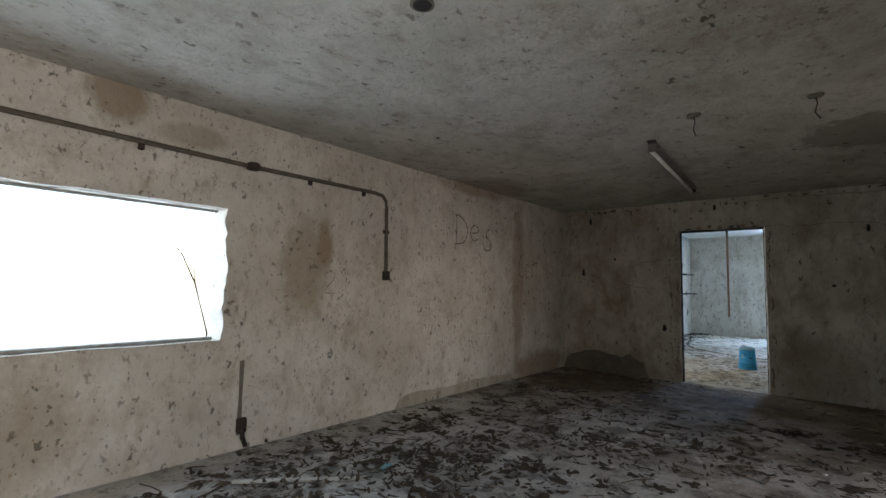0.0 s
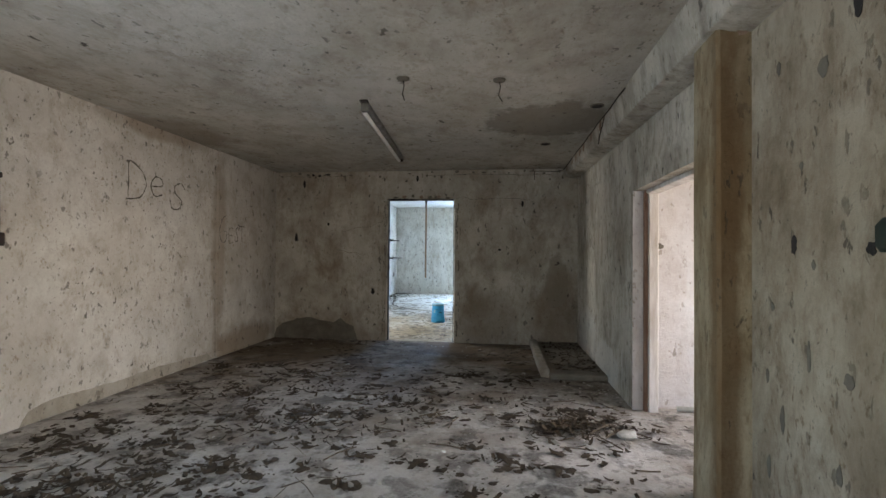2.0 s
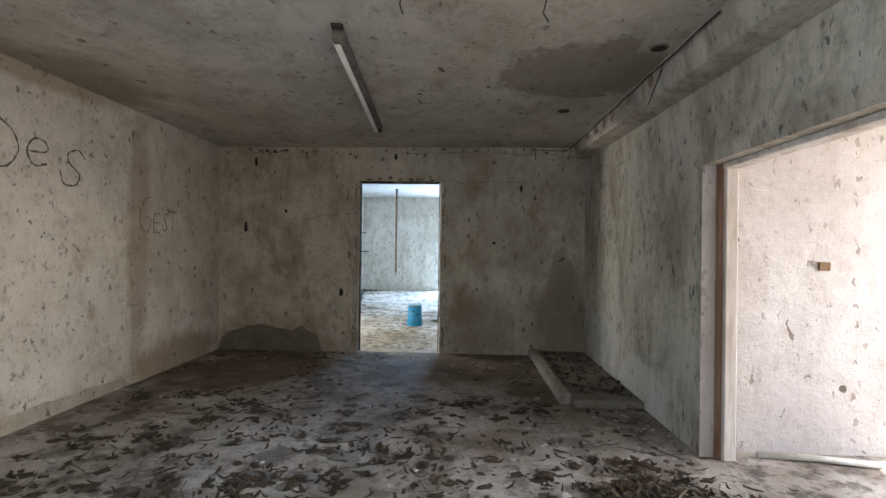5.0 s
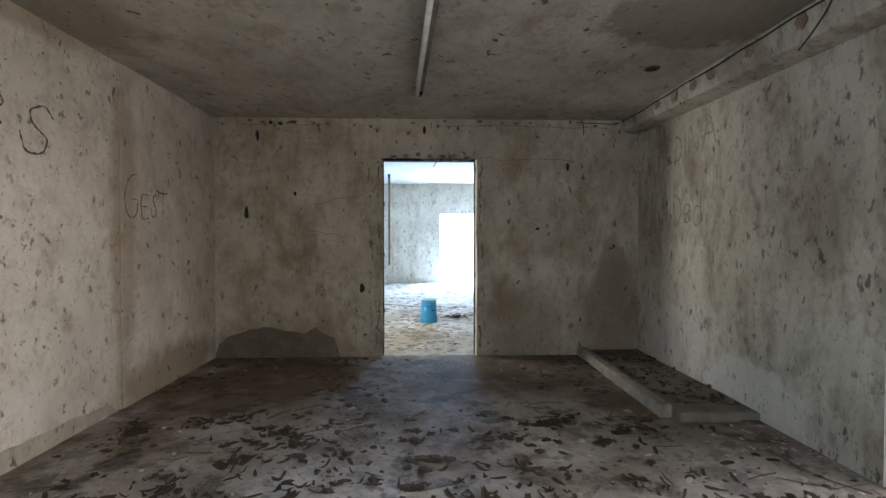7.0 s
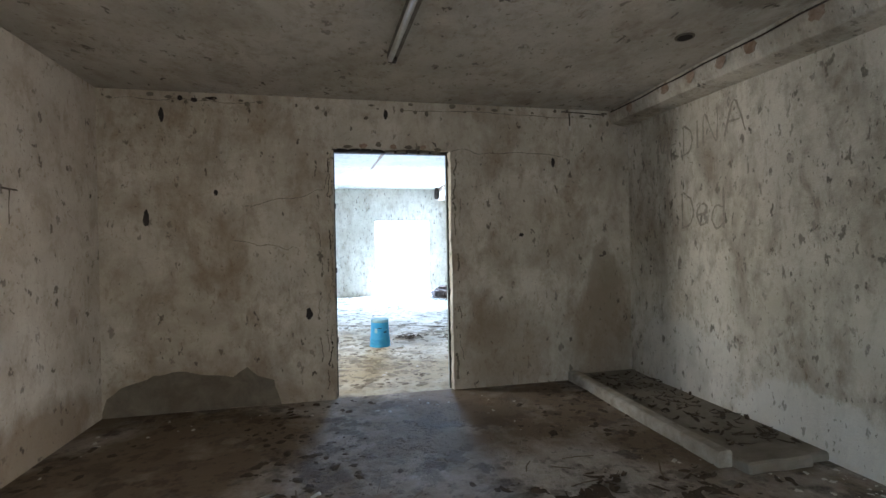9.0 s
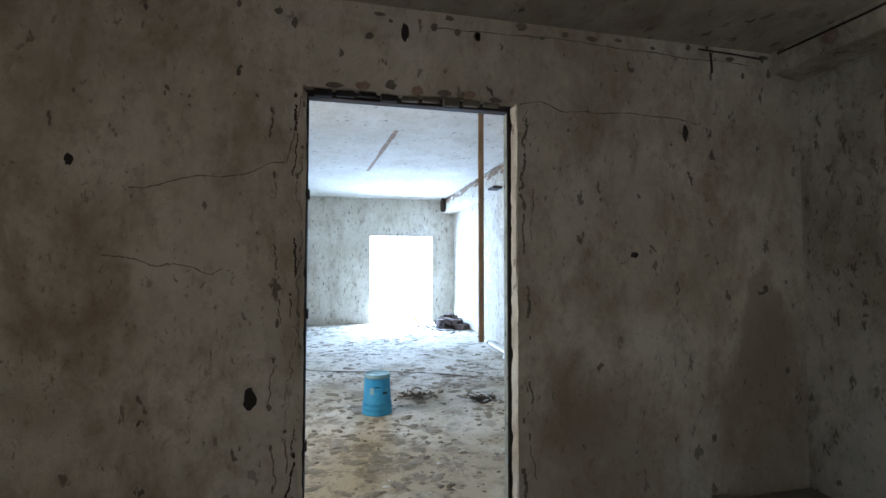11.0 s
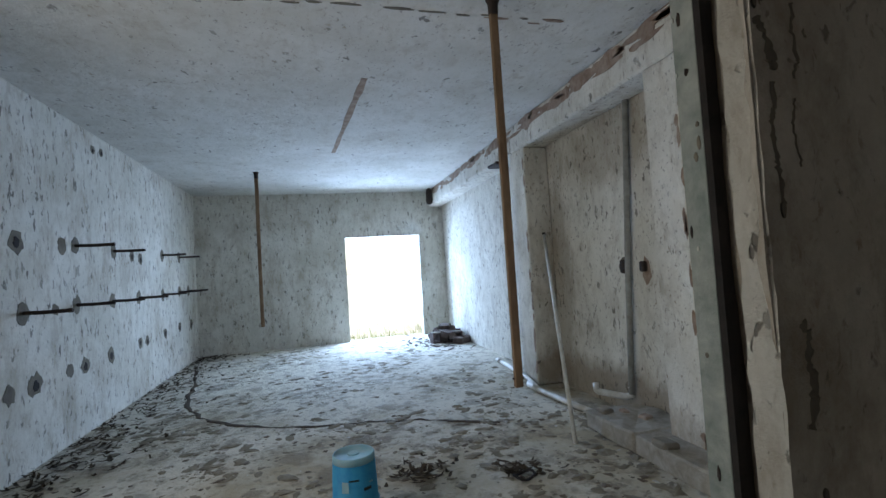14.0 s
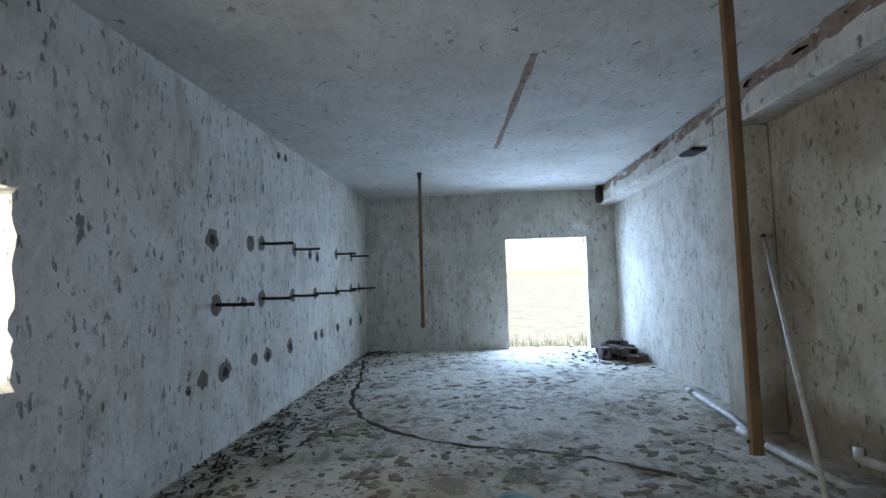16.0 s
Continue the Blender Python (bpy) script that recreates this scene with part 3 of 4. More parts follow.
writing("faint scratched numerals on the plaster wall", 0, LEFT, 0.002, 2.95, 3.3, 1.28, 1.5,
        letters([([[(0.05, 0.8), (0.5, 1.0), (0.85, 0.7), (0.1, 0.05), (0.95, 0.0)]], 0, 0.45, 0, 1), ([[(0.3, 0.75), (0.55, 1.0), (0.5, 0.0)]], 0.55, 1.0, 0, 1)]), 0.006)

# plaster lost at the foot of the walls, and damp stains
foot_l = [(-3.45, 0.0), (-3.4, 0.16), (-3.3, 0.24), (-3.05, 0.33), (-2.85, 0.35), (-2.6, 0.3), (-2.42, 0.27), (-2.3, 0.35), (-2.22, 0.27), (-2.08, 0.22), (-2.02, 0.0)]
patch("bare_patch", foot_l, 1, MID, -0.004, DAMP, wall_middle_1, "dark damp render where plaster fell", 0.02, 3.0)
patch("bare_patch", [(3.95, 0.0), (4.02, 0.1), (4.2, 0.14), (4.9, 0.12), (5.5, 0.13), (6.3, 0.1), (6.44, 0.0)], 0, LEFT, 0.004, STAIN, wall_left_1, "brown damp strip where plaster fell", 0.02, 5.0)
column_strip = tagged(mesh_object("plaster_strip", box((LEFT, 6.46, 0), (LEFT + 0.02, MID, TOP1), 0.004, 0.0), WALL1L), "slightly proud plaster bay at the corner", "wall", kind="structure")

# ---- first room ----
conduit = thing("wall_conduit", "old dark surface conduit with a box fixed on the wall", "conduit")
cx = LEFT + 0.022
smooth(part("pipe", tube([(cx, -3.1, 2.37), (cx, 0.6, 2.37), (cx, 2.18, 2.35), (cx, 3.55, 2.355), (cx, 3.66, 2.34), (cx, 3.71, 2.29), (cx, 3.72, 2.2), (cx, 3.74, 1.5)], 0.019), BROWN_PIPE, conduit))
part("junction_box", lathe([(0.045, -0.03), (0.055, -0.02), (0.055, 0.02), (0.045, 0.03)], (LEFT + 0.03, 2.18, 2.35), 12), DARK_IRON, conduit, "round dark junction box")
part("switch_box", box((LEFT, 3.7, 1.42), (LEFT + 0.05, 3.78, 1.52), 0.008), DARK_IRON, conduit, "small dark switch box")
for y, z in ((0.1, 2.36), (1.35, 2.345), (2.75, 2.34), (3.4, 2.34)):
    part("clip", box((LEFT, y - 0.02, z - 0.045), (LEFT + 0.03, y + 0.02, z + 0.02), 0.006), DARK_IRON, conduit)
part("clip", box((LEFT, 3.69, 1.93), (LEFT + 0.03, 3.77, 1.97), 0.006), DARK_IRON, conduit)
part("drip", slab(blot(0.25, 2.23, 0.02, 0.13, 3), [], 0, LEFT, 0.003), DARK_IRON, conduit, "dark drip mark")

stub = thing("conduit_stub", "broken dark conduit end low on the wall", "conduit")
part("chase", slab(ragged(rect(2.17, 0.12, 2.21, 0.72), 0.008, 0.05, 2.0), [], 0, LEFT, 0.004), DAMP, stub, "open chase in the plaster")
part("socket_box", box((LEFT, 2.16, 0.14), (LEFT + 0.045, 2.24, 0.26), 0.01), DARK_IRON, stub)
smooth(part("pipe", tube([(LEFT + 0.03, 2.2, 0.2), (LEFT + 0.03, 2.21, 0.1), (LEFT + 0.05, 2.23, 0.03)], 0.018), DARK_IRON, stub))

green = thing("wall_conduit", "dark green painted conduit running down to a box", "conduit")
near_x = RIGHT - 0.004
gx = near_x - 0.018
smooth(part("pipe", tube([(gx, 2.25, 2.5), (gx, 2.25, 1.66), (gx, 2.255, 1.58), (gx, 2.265, 1.5)], 0.014), GREEN_PIPE, green))
smooth(part("junction_box", lathe([(0.034, -0.055), (0.045, -0.035), (0.046, 0.025), (0.028, 0.05)], (near_x - 0.035, 2.265, 1.45), 14), GREEN_PIPE, green))
part("wire", tube([(near_x - 0.03, 2.27, 1.4), (near_x - 0.04, 2.28, 1.35), (near_x - 0.02, 2.26, 1.32)], 0.006, 6), DARK_IRON, green)
for u, v, ru, rv in ((2.4, 1.41, 0.02, 0.024), (2.88, 0.69, 0.016, 0.06), (2.71, 0.99, 0.012, 0.06), (2.62, 2.1, 0.03, 0.045), (2.8, 1.43, 0.02, 0.04), (2.5, 0.95, 0.025, 0.03), (2.95, 1.16, 0.012, 0.02), (2.45, 2.25, 0.02, 0.05),
                     (2.68, 1.35, 0.01, 0.02), (2.3, 0.7, 0.02, 0.06), (2.9, 2.2, 0.014, 0.03), (2.55, 0.6, 0.015, 0.04), (2.99, 0.85, 0.012, 0.035), (2.98, 0.45, 0.015, 0.05), (2.75, 1.75, 0.012, 0.02)):
    patch("pit", blot(u, v, ru, rv, int(u * 77 + v * 31)), 0, near_x, -0.003, DAMP if ru != 0.02 else BLACK, wall_right_0, "", 0.006)
hole = thing("beam_hole", "dark broken hole where the pier meets the beam", "hole")
part("cavity", slab(blot(1.42, 2.48, 0.03, 0.03, 5), [], 1, 3.118, -0.006), BROKEN, hole)

lamp = thing("ceiling_lamp", "unlit long fluorescent batten under the ceiling", "ceiling lamp")
for a, b in (((-0.94, 4.72), (-1.09, 7.0)),):
    way = (Vector((*b, 0)) - Vector((*a, 0)))
    n = Vector((-way.y, way.x, 0)).normalized()
    A, B = Vector((*a, TOP1)), Vector((*b, TOP1))

    def bar(A, B, w, z0, z1):
        bm = bmesh.new()
        vs = [bm.verts.new(p + n * s * w + Vector((0, 0, z))) for p in (A, B) for s in (-1, 1) for z in (-z0, -z1)]
        bmesh.ops.convex_hull(bm, input=vs)
        bmesh.ops.bevel(bm, geom=bm.edges[:], offset=0.003, segments=1, affect="EDGES")
        return bm
    d = way.normalized()
    part("housing", bar(A, B, 0.034, 0.004, 0.05), TIN, lamp)
    part("lamp_holder", bar(A + d * 0.0, A + d * 0.06, 0.034, 0.002, 0.085), TIN, lamp)
    part("lamp_holder", bar(B - d * 0.06, B, 0.026, 0.002, 0.075), DARK_IRON, lamp)
    # the pale tube sits to the side where the batten catches light
    smooth(part("tube", tube([A + d * 0.06 + n * 0.022 - Vector((0, 0, 0.072)), B - d * 0.06 + n * 0.022 - Vector((0, 0, 0.072))], 0.02), GLASS_TUBE, lamp, "grimy fluorescent tube"))
    part("bracket", bar(A - d * 0.05, A + d * 0.02, 0.036, 0.001, 0.018), DARK_IRON, lamp)

for x, y, s in ((-0.49, 4.23, 1), (0.25, 4.33, 2)):
    hook = thing("ceiling_hook", "bent wire hook hanging from a ceiling hole", "hook", "ceiling hooks")
    part("rosette", lathe([(0.05, -0.001), (0.045, -0.012), (0.02, -0.02)], (x, y, TOP1), 12), DAMP, hook)
    part("wire", tube([(x, y, TOP1 - 0.01), (x + 0.01, y, TOP1 - 0.06), (x - 0.005, y + 0.01, TOP1 - 0.12), (x + 0.012 * s, y + 0.01, TOP1 - 0.17)], 0.004, 6), DARK_IRON, hook)
for x, y in ((1.13, 5.03), (0.81, 6.43), (-1.17, 1.86)):
    lid = thing("ceiling_box", "open dark electrical box set in the ceiling", "electrical box", "ceiling boxes")
    part("ring", lathe([(0.06, -0.001), (0.062, -0.008), (0.05, -0.009)], (x, y, TOP1), 18), DAMP, lid)
    # the box's depth is a flat black disc that carries its inner shade
    part("cavity", lathe([(0.047, -0.009), (0.045, -0.012)], (x, y, TOP1), 18), BLACK, lid, "black box cavity")
wire = thing("loose_wire", "short wire hanging from the wall with a white end", "wire")
part("wire", tube([(0.8, MID - 0.012, 2.7), (0.805, MID - 0.015, 2.62), (0.8, MID - 0.02, 2.56)], 0.006, 6), DARK_IRON, wire)
part("connector", box((0.79, MID - 0.03, 2.53), (0.812, MID - 0.008, 2.57), 0.004), PVC, wire, "white plastic connector")
part("wire", tube([(0.72, MID - 0.01, 2.715), (0.95, MID - 0.01, 2.71), (1.17, MID - 0.01, 2.7)], 0.005, 6), DARK_IRON, wire)
cable = thing("beam_cable", "dark cable stapled along the top of the beam", "cable")
part("cable", tube([(BEAM1 - 0.012, 8.0 - 0.25 * k, TOP1 - 0.03 - 0.012 * ((k * 7) % 5) / 4) for k in range(15)], 0.006, 6), DARK_IRON, cable)
part("cable_end", tube([(BEAM1 - 0.012, 5.2, TOP1 - 0.03), (BEAM1 - 0.02, 5.26, TOP1 - 0.12), (BEAM1 - 0.03, 5.34, TOP1 - 0.2), (BEAM1 - 0.015, 5.45, TOP1 - 0.25)], 0.005, 6), DARK_IRON, cable)
for y in (7.7, 7.2, 6.9, 6.6, 6.35, 5.9, 5.45):
    part("broken_render", slab(blot(y, TOP1 - 0.07, 0.05, 0.05, int(y * 10)), [], 0, BEAM1, -0.004), BROKEN, beam_1)

plinth = thing("concrete_plinth", "low broken concrete kerb and slab in the corner", "plinth")
part("slab", box((0.84, 6.05, 0), (RIGHT, MID, 0.06), 0.01, 0.012), CONCRETE, plinth)
part("kerb", box((0.74, 6.12, 0), (0.84, MID, 0.1), 0.012, 0.014), KERB, plinth, "pale chipped kerb")
part("kerb", box((0.84, 6.0, 0), (1.3, 6.1, 0.075), 0.012, 0.012), CONCRETE, plinth)

# flat black patches; the shade inside each pit is put into the colour
for name, u, v, ru, rv in (("pit", -3.08, 1.66, 0.028, 0.075), ("pit", -1.77, 0.79, 0.03, 0.055), ("pit", -2.95, 2.54, 0.02, 0.06), ("pit", 0.27, 1.48, 0.025, 0.02), ("pit", -2.53, 1.88, 0.018, 0.03),
                           ("pit", -2.69, 2.68, 0.03, 0.02), ("pit", -2.55, 2.7, 0.05, 0.016), ("pit", -2.8, 2.69, 0.02, 0.025), ("pit", -1.05, 2.62, 0.02, 0.05), ("pit", 0.62, 2.2, 0.02, 0.05)):
    patch(name, blot(u, v, ru, rv, int(u * 100)), 1, MID, -0.003, BLACK, wall_middle_1, "", 0.004)
for k in range(34):
    rnd = random.Random(k)
    u, v = rnd.uniform(-3.4, 1.4), TOP1 - abs(rnd.gauss(0, 0.07)) - 0.02
    patch("pit", blot(u, v, rnd.uniform(0.01, 0.035), rnd.uniform(0.01, 0.03), k), 1, MID, -0.003, DAMP, wall_middle_1, "", 0.003)
# cracks beside the doorway
rnd = random.Random(5)
for x, width, mat, share in ((-1.61, 0.014, DARK_IRON, 0.5), (-1.66, 0.012, DAMP, 0.4), (-1.575, 0.007, DAMP, 0.7), (-0.405, 0.02, DAMP, 0.6), (-0.37, 0.01, DAMP, 0.4)):
    z, drift = 0.1, 0.0
    while z < 2.22:
        pts = []
        for k in range(rnd.randint(4, 8)):
            drift = max(-0.04, min(0.04, drift + rnd.uniform(-0.012, 0.012)))
            pts.append(Vector((x + drift + rnd.uniform(-0.004, 0.004), z)))
            z += rnd.uniform(0.012, 0.045)
        if rnd.random() < share:
            part("crack", ribbon(1, MID, -0.003, pts, width * rnd.uniform(0.3, 1.2), rnd), mat, wall_middle_1)
        if rnd.random() < 0.5:
            patch("pit", blot(x + drift, z, rnd.uniform(0.004, 0.011), rnd.uniform(0.008, 0.024), int(z * 99)), 1, MID, -0.004, mat, wall_middle_1, "", 0.006, z)
for x0, z0, x1, z1 in ((-2.3, 1.75, -1.63, 1.9), (-0.42, 2.3, 0.7, 2.26), (-2.4, 1.45, -1.9, 1.38), (-1.62, 1.9, -1.55, 2.25), (-3.3, 2.66, -2.2, 2.69), (-0.9, 2.68, 1.1, 2.66)):
    n = 9
    pts = [Vector((x0 + (x1 - x0) * k / n, z0 + (z1 - z0) * k / n + rnd.uniform(-0.02, 0.02))) for k in range(n + 1)]
    part("crack", ribbon(1, MID, -0.003, pts, 0.006, rnd), DAMP, wall_middle_1)

# ---- doorways ----
door_1 = thing("door_1", "bare grey-green steel frame of the inner doorway", "door frame", kind="structure")
part("jamb", box((-0.466, 8.146, 0), (-0.43, MID_BACK + 0.004, 2.27), 0.004), STEEL, door_1)
# this jamb is coloured black, unlike the grey-green one opposite
part("jamb", box((-1.59, 8.14, 0), (-1.526, MID_BACK + 0.004, 2.27), 0.004), BLACK, door_1, "black steel jamb")
part("head", box((-1.59, 8.14, 2.27), (-0.43, MID_BACK + 0.004, 2.33), 0.004), DARK_IRON, door_1)
# black slabs put the slot's shade into colour instead of depth
part("rebate", box((-0.468, 8.132, 0), (-0.43, 8.146, 2.285), 0.0), BLACK, door_1, "black slab for the dark of the rebate slot")
part("rebate", box((-1.59, 8.12, 0), (-1.545, 8.14, 2.285), 0.0), BLACK, door_1, "black slab for the dark of the rebate slot")
part("rebate", box((-1.545, 8.12, 2.285), (-0.45, 8.14, 2.33), 0.0), BLACK, door_1, "black slab for the dark of the rebate slot")


def chipped_edge(corners, top, seed):
    """An upright three-sided strip of plaster with a chipped, wandering arris."""
    bm = bmesh.new()
    rows = []
    for k in range(int(top / 0.03) + 1):
        z = min(top, k * 0.03)
        bite = max(0.0, noise.noise(Vector((z * 9, seed, 0))) - 0.15) * 0.02
        rows.append([bm.verts.new((x + noise.noise(Vector((x, z * 23, seed + q))) * 0.004 + (bite if q == 2 else 0.0) * (1 if seed > 5 else -1), y + noise.noise(Vector((y, z * 19, seed + q))) * 0.004, z)) for q, (x, y) in enumerate(corners)])
    for a, b in zip(rows, rows[1:]):
        for q in range(3):
            bm.faces.new((a[q], a[(q + 1) % 3], b[(q + 1) % 3], b[q]))
    bm.faces.new(rows[0])
    bm.faces.new(rows[-1])
    bmesh.ops.recalc_face_normals(bm, faces=bm.faces[:])
    return bm


part("arris", chipped_edge([(-0.438, 8.066), (-0.438, 8.112), (-0.458, 8.108)], 2.285, 8.0), WALL2, door_1, "chipped plaster arris")
part("arris", chipped_edge([(-1.552, 8.066), (-1.552, 8.12), (-1.532, 8.116)], 2.285, 3.0), WALL1, door_1, "chipped plaster arris")
rnd = random.Random(31)
for k in range(26):
    patch("paint_chip", blot(rnd.uniform(8.152, 8.198), rnd.uniform(0.1, 2.2), rnd.uniform(0.002, 0.005), rnd.uniform(0.004, 0.014), k), 0, -0.466, -0.0015, (DARK_IRON, CHIPS, DAMP)[k % 3], door_1, "", 0.001, k)
for z in (0.5, 1.15, 1.75):
    part("hinge", box((-1.526, 8.15, z), (-1.516, 8.185, z + 0.05), 0.003), DARK_IRON, door_1)
for k in range(9):
    part("broken_brick", box((-1.5 + 0.11 * k, 8.085, 2.262 + 0.006 * (k % 3)), (-1.41 + 0.11 * k, 8.118, 2.3), 0.006), DAMP if k > 3 else BLACK, door_1)
door_2 = thing("door_2", "worn pale wooden frame of the side doorway", "door frame", kind="structure")
part("post", box((1.585, 5.045, 0), (1.667, 5.12, 1.98), 0.006), WOOD, door_2)
part("strip", box((1.557, 5.07, 0), (1.585, 5.12, 1.98), 0.004), WOOD_RED, door_2, "red-brown bare wood strip")
part("head", box((1.56, 3.64, 1.945), (1.667, 5.045, 1.98), 0.005), WOOD, door_2)
part("lining", slab(rect(RIGHT - 0.002, 0, 1.557, 1.98), [], 1, 5.116, 0.002), SIDE, door_2, "plaster reveal")
side_pipe = thing("loose_pipe", "dirty pale plastic pipe lying along the wall foot", "pipe")
smooth(part("pipe", tube([(1.85, 5.12, 0.025), (2.2, 5.08, 0.025), (2.55, 5.0, 0.025)], 0.022), PVC, side_pipe))
bracket = thing("wall_bracket", "small rusty bracket on the pale wall", "bracket")
part("plate", box((2.29, 5.18, 1.27), (2.37, 5.2, 1.33), 0.006), RUST, bracket)
for u, v in ((2.47, 0.46), (1.73, 1.48)):
    patch("pit", blot(u, v, 0.03, 0.03, int(u * 50)), 1, 5.2, -0.003, DAMP, wall_side_north, "", 0.004)

# ---- second room ----
bucket = thing("bucket", "upturned blue plastic bucket on the dirt floor", "bucket")
bx, by = -0.99, 10.33
smooth(part("body", lathe([(0.142, 0), (0.146, 0.006), (0.146, 0.018), (0.14, 0.024), (0.14, 0.05), (0.144, 0.055), (0.144, 0.066), (0.138, 0.072), (0.137, 0.1), (0.14, 0.105), (0.139, 0.112), (0.133, 0.118), (0.123, 0.34)], (bx, by, 0), 40), BLUE, bucket))
smooth(part("base_rim", lathe([(0.123, 0.34), (0.1225, 0.372), (0.119, 0.38), (0.113, 0.38), (0.11, 0.372)], (bx, by, 0), 40), BLUE_PALE, bucket, "dusty pale rim"))
part("base", lathe([(0.112, 0.366), (0.112, 0.371), (0.035, 0.372), (0.033, 0.377), (0.02, 0.377)], (bx, by, 0), 32), BLUE_PALE, bucket, "recessed dusty base")
for ang, z, w, h in ((-60, 0.2, 0.05, 0.018), (-48, 0.235, 0.03, 0.008), (-118, 0.2, 0.04, 0.06), (-95, 0.26, 0.06, 0.01)):
    bm = bmesh.new()
    for dz in (0, 1):
        for da in range(5):
            a = radians(ang) + (da - 2) / 4 * w / 0.13
            r = 0.1334 - (z + dz * h - 0.118) * 0.045 + 0.0015
            bm.verts.new((bx + r * math.cos(a), by + r * math.sin(a), z + dz * h))
    bm.verts.ensure_lookup_table()
    for da in range(4):
        bm.faces.new((bm.verts[da], bm.verts[da + 1], bm.verts[da + 6], bm.verts[da + 5]))
    part("label_mark", bm, GREEN_PIPE if w > 0.035 and h < 0.03 else BLUE_PALE, bucket, "worn printed mark")


def hanging_rod(x, y, low, mat):
    ob = thing("hanging_rod", "rusty brown flat bar hanging from the ceiling", "hanging rod", "hanging rods")
    part("bar", box((x - 0.027, y - 0.016, low), (x + 0.027, y + 0.016, TOP2 - 0.06), 0.006, 0.003), mat, ob)
    part("fork", tube([(x, y, TOP2 + 0.005), (x, y, TOP2 - 0.03), (x, y, TOP2 - 0.1)], [0.05, 0.034, 0.031], 10), DARK_IRON, ob, "dark bracket at the ceiling")
    part("bolt", box((x - 0.036, y - 0.006, low + 0.05), (x + 0.036, y + 0.006, low + 0.062), 0.002), DARK_IRON, ob)
    return ob


hanging_rod(0.03, 10.2, 0.66, RUST)
hanging_rod(-2.04, 15.28, 0.68, RUST)

fitting = thing("hanging_fitting", "dark brown oblong fitting hanging by the beam end", "ceiling fitting")
smooth(part("shade", lathe([(0.02, 0.0), (0.055, 0.015), (0.072, 0.08), (0.068, 0.24), (0.05, 0.32), (0.02, 0.345)], (1.17, 16.98, 2.782), 16), DARK_IRON, fitting))
lug = thing("broken_lug", "dark slab of loose render hanging under the beam", "loose render")
part("chunk", box((FRONT2 - 0.05, 13.2, 2.755), (FRONT2 + 0.12, 13.5, 2.795), 0.01, 0.012), DARK_IRON, lug)

leaning = thing("leaning_pipe", "white plastic pipe leaning on the recessed wall", "pipe")
smooth(part("pipe", tube([(0.705, 10.762, 0.02), (1.06, 11.58, 0.875), (1.412, 12.402, 1.735)], 0.018), PVC, leaning))
part("end_cap", tube([(1.412, 12.402, 1.735), (1.42, 12.42, 1.755)], 0.02), DARK_IRON, leaning, "dark pipe end")
fp = thing("floor_pipe", "white plastic waste pipe lying along the wall foot", "pipe")
smooth(part("pipe", tube([(1.27, 13.75, 0.06), (1.2, 12.7, 0.06), (1.1, 12.15, 0.045), (1.13, 11.6, 0.05), (1.14, 11.1, 0.08)], 0.027), PVC, fp))
smooth(part("socket", tube([(1.27, 13.8, 0.06), (1.262, 13.66, 0.06)], 0.038), PVC, fp))
smooth(part("socket", tube([(1.1, 12.42, 0.05), (1.1, 12.15, 0.045)], 0.034), PVC, fp))
riser = thing("riser_pipe", "grey conduit riser with clamps and a white elbow", "pipe")
smooth(part("pipe", tube([(RIGHT2 - 0.035, 10.92, 2.79), (RIGHT2 - 0.04, 11.05, 1.35), (RIGHT2 - 0.045, 11.13, 0.2)], 0.028), GREY_PIPE, riser))
smooth(part("elbow", tube([(RIGHT2 - 0.045, 11.13, 0.26), (RIGHT2 - 0.045, 11.13, 0.19), (RIGHT2 - 0.08, 11.17, 0.17), (RIGHT2 - 0.22, 11.37, 0.185), (RIGHT2 - 0.235, 11.39, 0.2), (RIGHT2 - 0.235, 11.39, 0.26)], 0.03), PVC, riser, "white plastic elbow"))
part("clamp", box((RIGHT2 - 0.06, 11.09, 1.28), (RIGHT2, 11.15, 1.4), 0.012), DARK_IRON, riser)
part("clamp", box((RIGHT2 - 0.05, 10.84, 1.29), (RIGHT2, 10.9, 1.38), 0.012), DARK_IRON, riser)
patch("bare_patch", blot(10.86, 1.3, 0.06, 0.12, 4), 0, RIGHT2, -0.003, BROKEN, wall_right_2, "", 0.01)
patch("bare_patch", blot(11.16, 1.34, 0.07, 0.08, 6), 0, RIGHT2, -0.003, DAMP, wall_right_2, "", 0.01)

step = thing("concrete_step", "low broken concrete slab covered in dust", "step")
part("slab", box((1.0, MID_BACK, 0), (RIGHT2, 10.45, 0.14), 0.012, 0.02), KERB, step)
part("slab_end", box((0.99, 10.45, 0), (RIGHT2, 11.08, 0.145), 0.015, 0.025), KERB, step)
for k, (sx, sy, sr) in enumerate(((1.12, 10.98, 0.05), (1.3, 10.7, 0.04), (1.06, 10.2, 0.06), (1.25, 10.9, 0.03), (1.1, 9.8, 0.05))):
    part("loose_chunk", box((sx - sr, sy - sr * 1.3, 0.125), (sx + sr, sy + sr * 1.3, 0.14 + sr * 0.7), sr * 0.3, 0.012), BROKEN if k % 2 else CONCRETE, step)

# pipe stubs and broken holes along the pocked wall
STUBS = ((11.99, 1.275), (12.84, 1.29), (13.65, 1.285), (14.45, 1.285), (15.4, 1.29), (16.25, 1.3), (16.8, 1.3), (12.84, 1.875), (13.72, 1.865), (15.44, 1.89), (16.3, 1.89))
